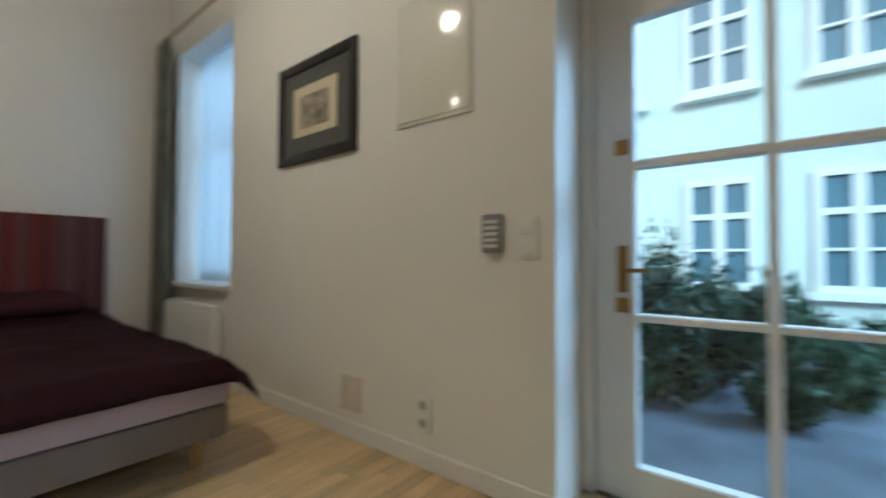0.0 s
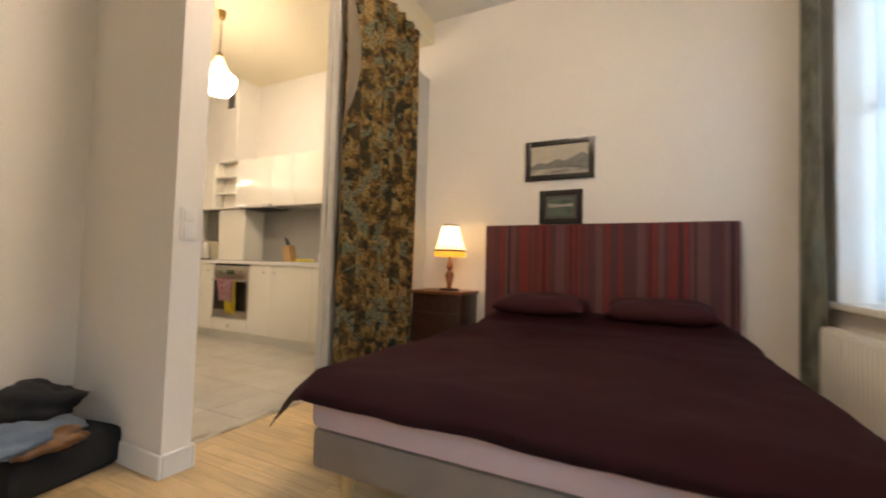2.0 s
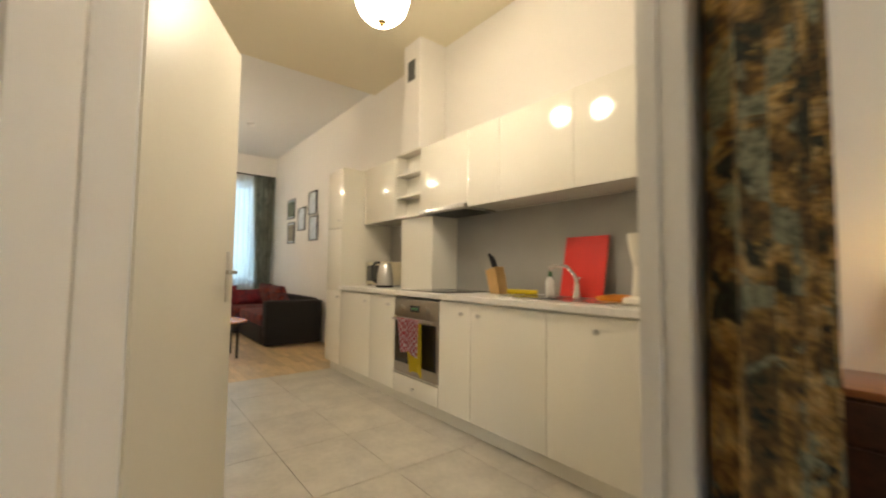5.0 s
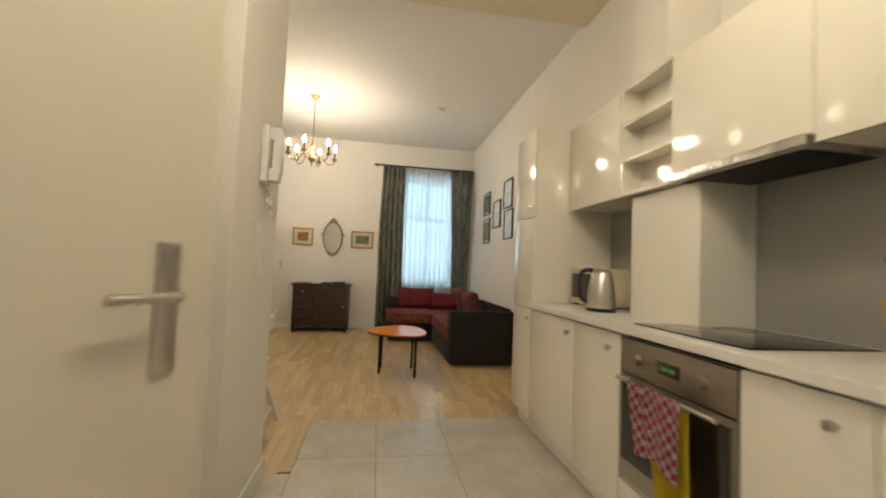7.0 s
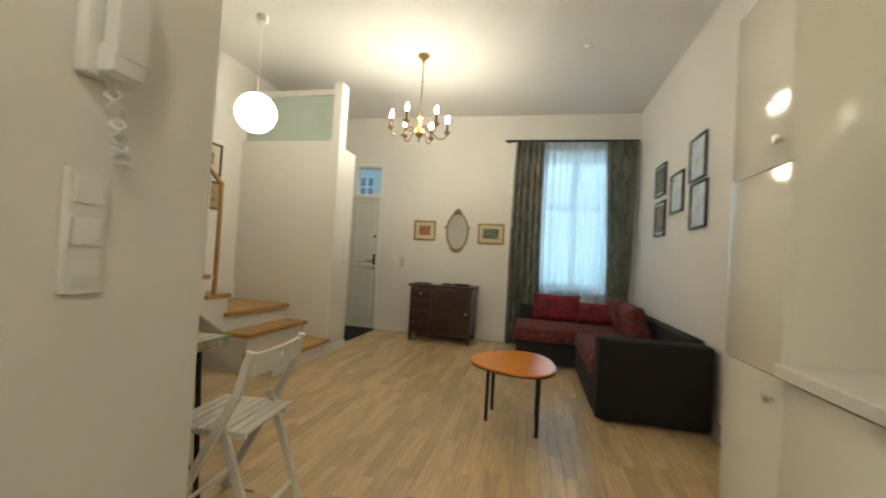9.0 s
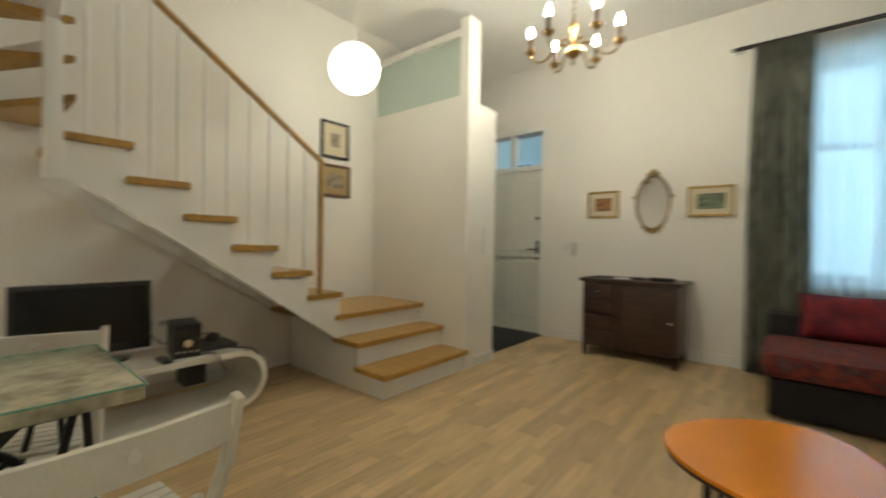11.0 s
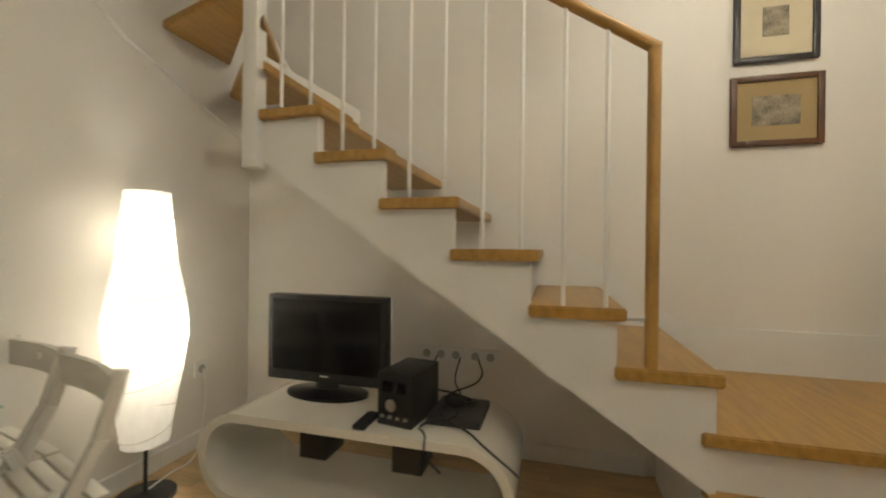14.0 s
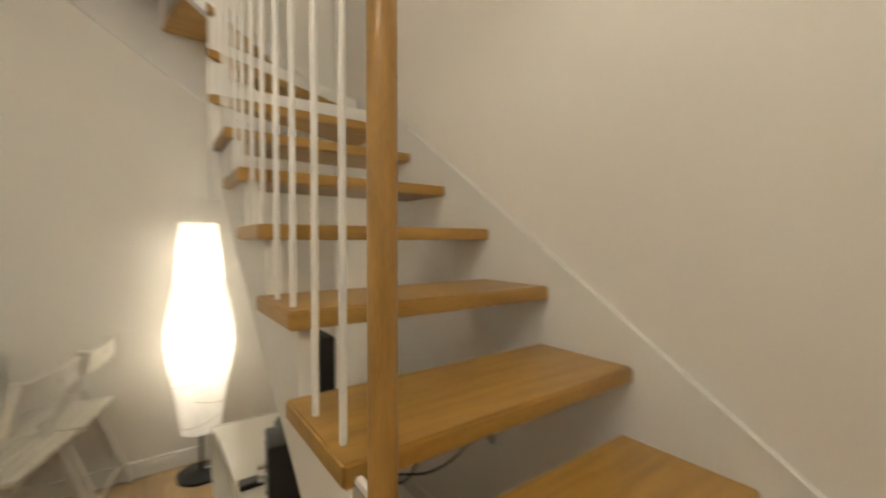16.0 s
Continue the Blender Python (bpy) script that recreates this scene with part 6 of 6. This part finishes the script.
for z in (1.40, 0.76):
    part("lock", B((-0.475, -0.425, -0.05, -0.03, z, z + 0.06), bevel=0.006), BRASS, lf, "brass lock box")

bl = thing("ceiling_lamp", -1.90, 0.0, ZB - 0.12, 0, "round lit glass ceiling lamp of the bedroom", "lamp")
bm = bmesh.new()
lathe(bm, [(0.04, 0.0), (0.12, 0.02), (0.16, 0.06), (0.17, 0.10)], seg=28)
part("bowl", bm, BEDLAMP, bl)
bm = bmesh.new()
lathe(bm, [(0.175, 0.10), (0.175, 0.12)], seg=28)
part("rim", bm, BRASS, bl)

# bag with clothes on the floor
bg = thing("travel_bag", -1.38, -1.66, 0, 10, "open dark travel bag on the floor with clothes spilling out", "bag")
bm = bmesh.new()
box(bm, -0.2, 0.2, -0.22, 0.22, 0.0, 0.17, bevel=0.05, seg=3)
part("bag", bm, BAGB, bg)


def heap(name, x, y, z, sx, sy, sz, material, lab, seed, parent=None):
    bm = bmesh.new()
    bmesh.ops.create_icosphere(bm, subdivisions=4, radius=1.0)
    for v in bm.verts:
        d = 1 + 0.35 * noise.noise(v.co * 1.7 + Vector((seed, 0, 0))) + 0.12 * noise.noise(v.co * 5 + Vector((0, seed, 0)))
        v.co = Vector((v.co.x * sx * d, v.co.y * sy * d, max(v.co.z, -0.4) * sz * d))
    ob = solid(name, bm, material, lab, "clothes", smooth=80)
    ob.location = (x, y, z)
    return ob


heap("jacket", -1.36, -1.70, 0.275, 0.17, 0.15, 0.10, BAGB, "crumpled black jacket on top of the travel bag", 3)
heap("shirt", -1.28, -1.56, 0.20, 0.17, 0.17, 0.06, DENIM, "crumpled pale blue shirt on the travel bag", 7)
heap("pouch", -1.34, -1.46, 0.19, 0.11, 0.08, 0.05, TANB, "brown leather pouch on the travel bag", 9)

# ---- courtyard and street ----
solid("ground", B((-60, 60, N + 0.42, 80, -0.35, -0.05), (-60, 60, -60, S - 0.42, -0.35, -0.05)), PATHM, "grey courtyard and street paving", "ground", kind="structure")


def house(name, y, face, lab):
    h = thing(name, 0, y, 0, 0, lab, "building")
    part("wall", B((-16, 16, min(0, -face * 6), max(0, -face * 6), -0.3, 12)), FACADE, h)
    for ix in range(-5, 6):
        for iz in range(3):
            x, z = ix * 1.56 - 0.235, 0.52 + iz * 3.1
            bm = bmesh.new()
            f0, f1 = (0, face * 0.10)
            for b in ((-0.46, -0.36, 0, 1.72), (0.36, 0.46, 0, 1.72), (-0.36, 0.36, 1.62, 1.72), (-0.36, 0.36, 0, 0.10), (-0.07, 0.07, 0.10, 1.62), (-0.36, -0.07, 1.08, 1.17), (0.07, 0.36, 1.08, 1.17), (-0.36, -0.07, 0.58, 0.62), (0.07, 0.36, 0.58, 0.62)):
                box(bm, x + b[0], x + b[1], min(f0, f1), max(f0, f1), z + b[2], z + b[3])
            box(bm, x - 0.54, x + 0.54, min(0, face * 0.2), max(0, face * 0.2), z - 0.10, z)
            wv = part("window", bm, TRIM, h)
            part("pane", B((x - 0.36, x + 0.36, min(face * 0.01, face * 0.03), max(face * 0.01, face * 0.03), z + 0.10, z + 1.62)), SKYPANE, wv)
    part("roof", B((-16.3, 16.3, min(face * 0.4, -face * 6), max(face * 0.4, -face * 6), 12, 12.4)), DARKW, h)
    return h


house("courtyard_building", 8.0, -1, "pale rendered courtyard building with rows of white windows")
house("street_building", -24.0, 1, "pale rendered building across the street")


def shrub(x, y, s, seed):
    rnd = random.Random(seed)
    t = thing("shrub", x, y, -0.05, 0, "leafy dark green shrub in the courtyard", "shrub", "courtyard shrubs")
    bm = bmesh.new()
    tips = []
    for _ in range(9):
        a = rnd.uniform(0, 6.28)
        tip = Vector((math.cos(a) * s * rnd.uniform(0.3, 0.7), math.sin(a) * s * rnd.uniform(0.3, 0.7), s * rnd.uniform(0.6, 1.4)))
        bar(bm, (0, 0, 0), tip, 0.02, 0.006, True, 6)
        tips.append(tip)
    part("stems", bm, DARKW, t)
    verts, faces = [], []
    for _ in range(1500):
        c = rnd.choice(tips) * rnd.uniform(0.45, 1.1) + Vector([rnd.gauss(0, 0.16 * s) for _ in range(3)])
        q = Euler([rnd.uniform(0, 6.28) for _ in range(3)]).to_matrix()
        k = len(verts)
        for p in ((-0.5, 0, 0), (0, 0.22, 0.05), (0.6, 0, 0), (0, -0.22, 0.05)):
            verts.append(tuple(c + q @ Vector(p) * 0.10))
        faces.append((k, k + 1, k + 2, k + 3))
    me = bpy.data.meshes.new("leaves")
    me.from_pydata(verts, [], faces)
    me.materials.append(LEAFM)
    lv = tagged(new("leaves", me), kind="stuff")
    lv.parent = t


for i, (x, y, s) in enumerate(((0.0, 4.2, 0.55), (0.45, 5.2, 0.45), (-0.4, 5.6, 0.85), (1.2, 5.4, 0.30), (0.7, 4.2, 0.27), (-0.35, 3.6, 0.42), (-0.9, 4.7, 0.75), (0.35, 3.5, 0.24), (2.4, 6.9, 0.4))):
    shrub(x, y, s, i)

# ---- floor pieces ----
fb = solid("floor", B((W - 0.05, 1.5, S - 0.1, N + 0.40, -0.12, -0.012)), SUBF, "light oak strip floor with a grey tiled kitchen part", "floor", kind="structure")
solid("threshold", B((-4.2, -1.82, -1.45, -1.385, -0.011, 0.004), bevel=0.002), STEEL, "narrow metal strip between wood and tile floor", "threshold", kind="structure")
tiles = tagged(thing("floor_tiles"), "large grey stone-look floor tiles in the kitchen", "floor tiles", kind="structure")
part("bed", B((W, -2.20, -5.37, -1.45, -0.011, -0.004), (-2.20, -1.82, YL + 0.001, -1.45, -0.011, -0.004)), GROUT, tiles)
tme = bpy.data.meshes.new("tile")
bm = B((-0.5, 0.5, -0.5, 0.5, -1, 0))
bm.to_mesh(tme)
bm.free()
tme.materials.append(TILE)
TX, TY = 0.45, 0.60
for i in range(-2, 5):
    for j in range(7):
        x1 = min(-1.82, -2.20 - TX * i)
        x0 = max(W, -2.20 - TX * (i + 1))
        y0 = -5.37 + TY * j
        y1 = min(-1.452, y0 + TY)
        if i < 0:
            y0 = max(y0, YL)
        if x1 - x0 < 0.05 or y1 - y0 < 0.05:
            continue
        t = new("tile", tme)
        t.parent = tiles
        t.location, t.scale = ((x0 + x1) / 2, (y0 + y1) / 2, 0.0), (x1 - x0 - 0.004, y1 - y0 - 0.004, 0.004)
sme = bpy.data.meshes.new("strip")
bm = B((-0.5, 0.5, -0.5, 0.5, -1, 0))
bm.to_mesh(sme)
bm.free()
sme.materials.append(OAK)
verts, faces = [], []
rnd = random.Random(4)
count = 0


def strips(xa, xb, ya, yb):
    global count
    x = xa
    while x < xb - 0.01:
        x2 = min(x + 0.07, xb)
        y = ya - rnd.uniform(0, 0.45)
        while y < yb:
            y2 = y + rnd.choice((0.35, 0.42, 0.5, 0.58))
            a, b = max(y, ya), min(y2, yb)
            y = y2
            if b - a < 0.02:
                continue
            if -3.1 < x < -1.5 and -7.4 < (a + b) / 2 < -5.3 and count < 290:
                count += 1
                s_ = new("strip", sme)
                s_.parent = fb
                s_.location, s_.scale = ((x + x2) / 2, (a + b) / 2, 0.0), (x2 - x - 0.0012, b - a - 0.0012, 0.008)
                continue
            k = len(verts)
            for zz in (-0.008, 0.0):
                for px, py in ((x + 0.0006, a + 0.0006), (x2 - 0.0006, a + 0.0006), (x2 - 0.0006, b - 0.0006), (x + 0.0006, b - 0.0006)):
                    verts.append((px, py, zz))
            faces.extend([(k + 4, k + 5, k + 6, k + 7), (k, k + 1, k + 5, k + 4), (k + 1, k + 2, k + 6, k + 5), (k + 2, k + 3, k + 7, k + 6), (k + 3, k, k + 4, k + 7)])
        x = x2


strips(W, E, S, -5.37)
strips(-2.20, E, -5.37, YL)
strips(W, 1.2, -1.385, N)
strips(-1.725, 1.2, -1.95, -1.385)
strips(-0.37, 0.86, N, N + 0.28)
me = bpy.data.meshes.new("floor_strips")
me.from_pydata(verts, [], faces)
me.materials.append(OAK)
fs = tagged(new("floor_strips", me), kind="stuff")
fs.parent = fb
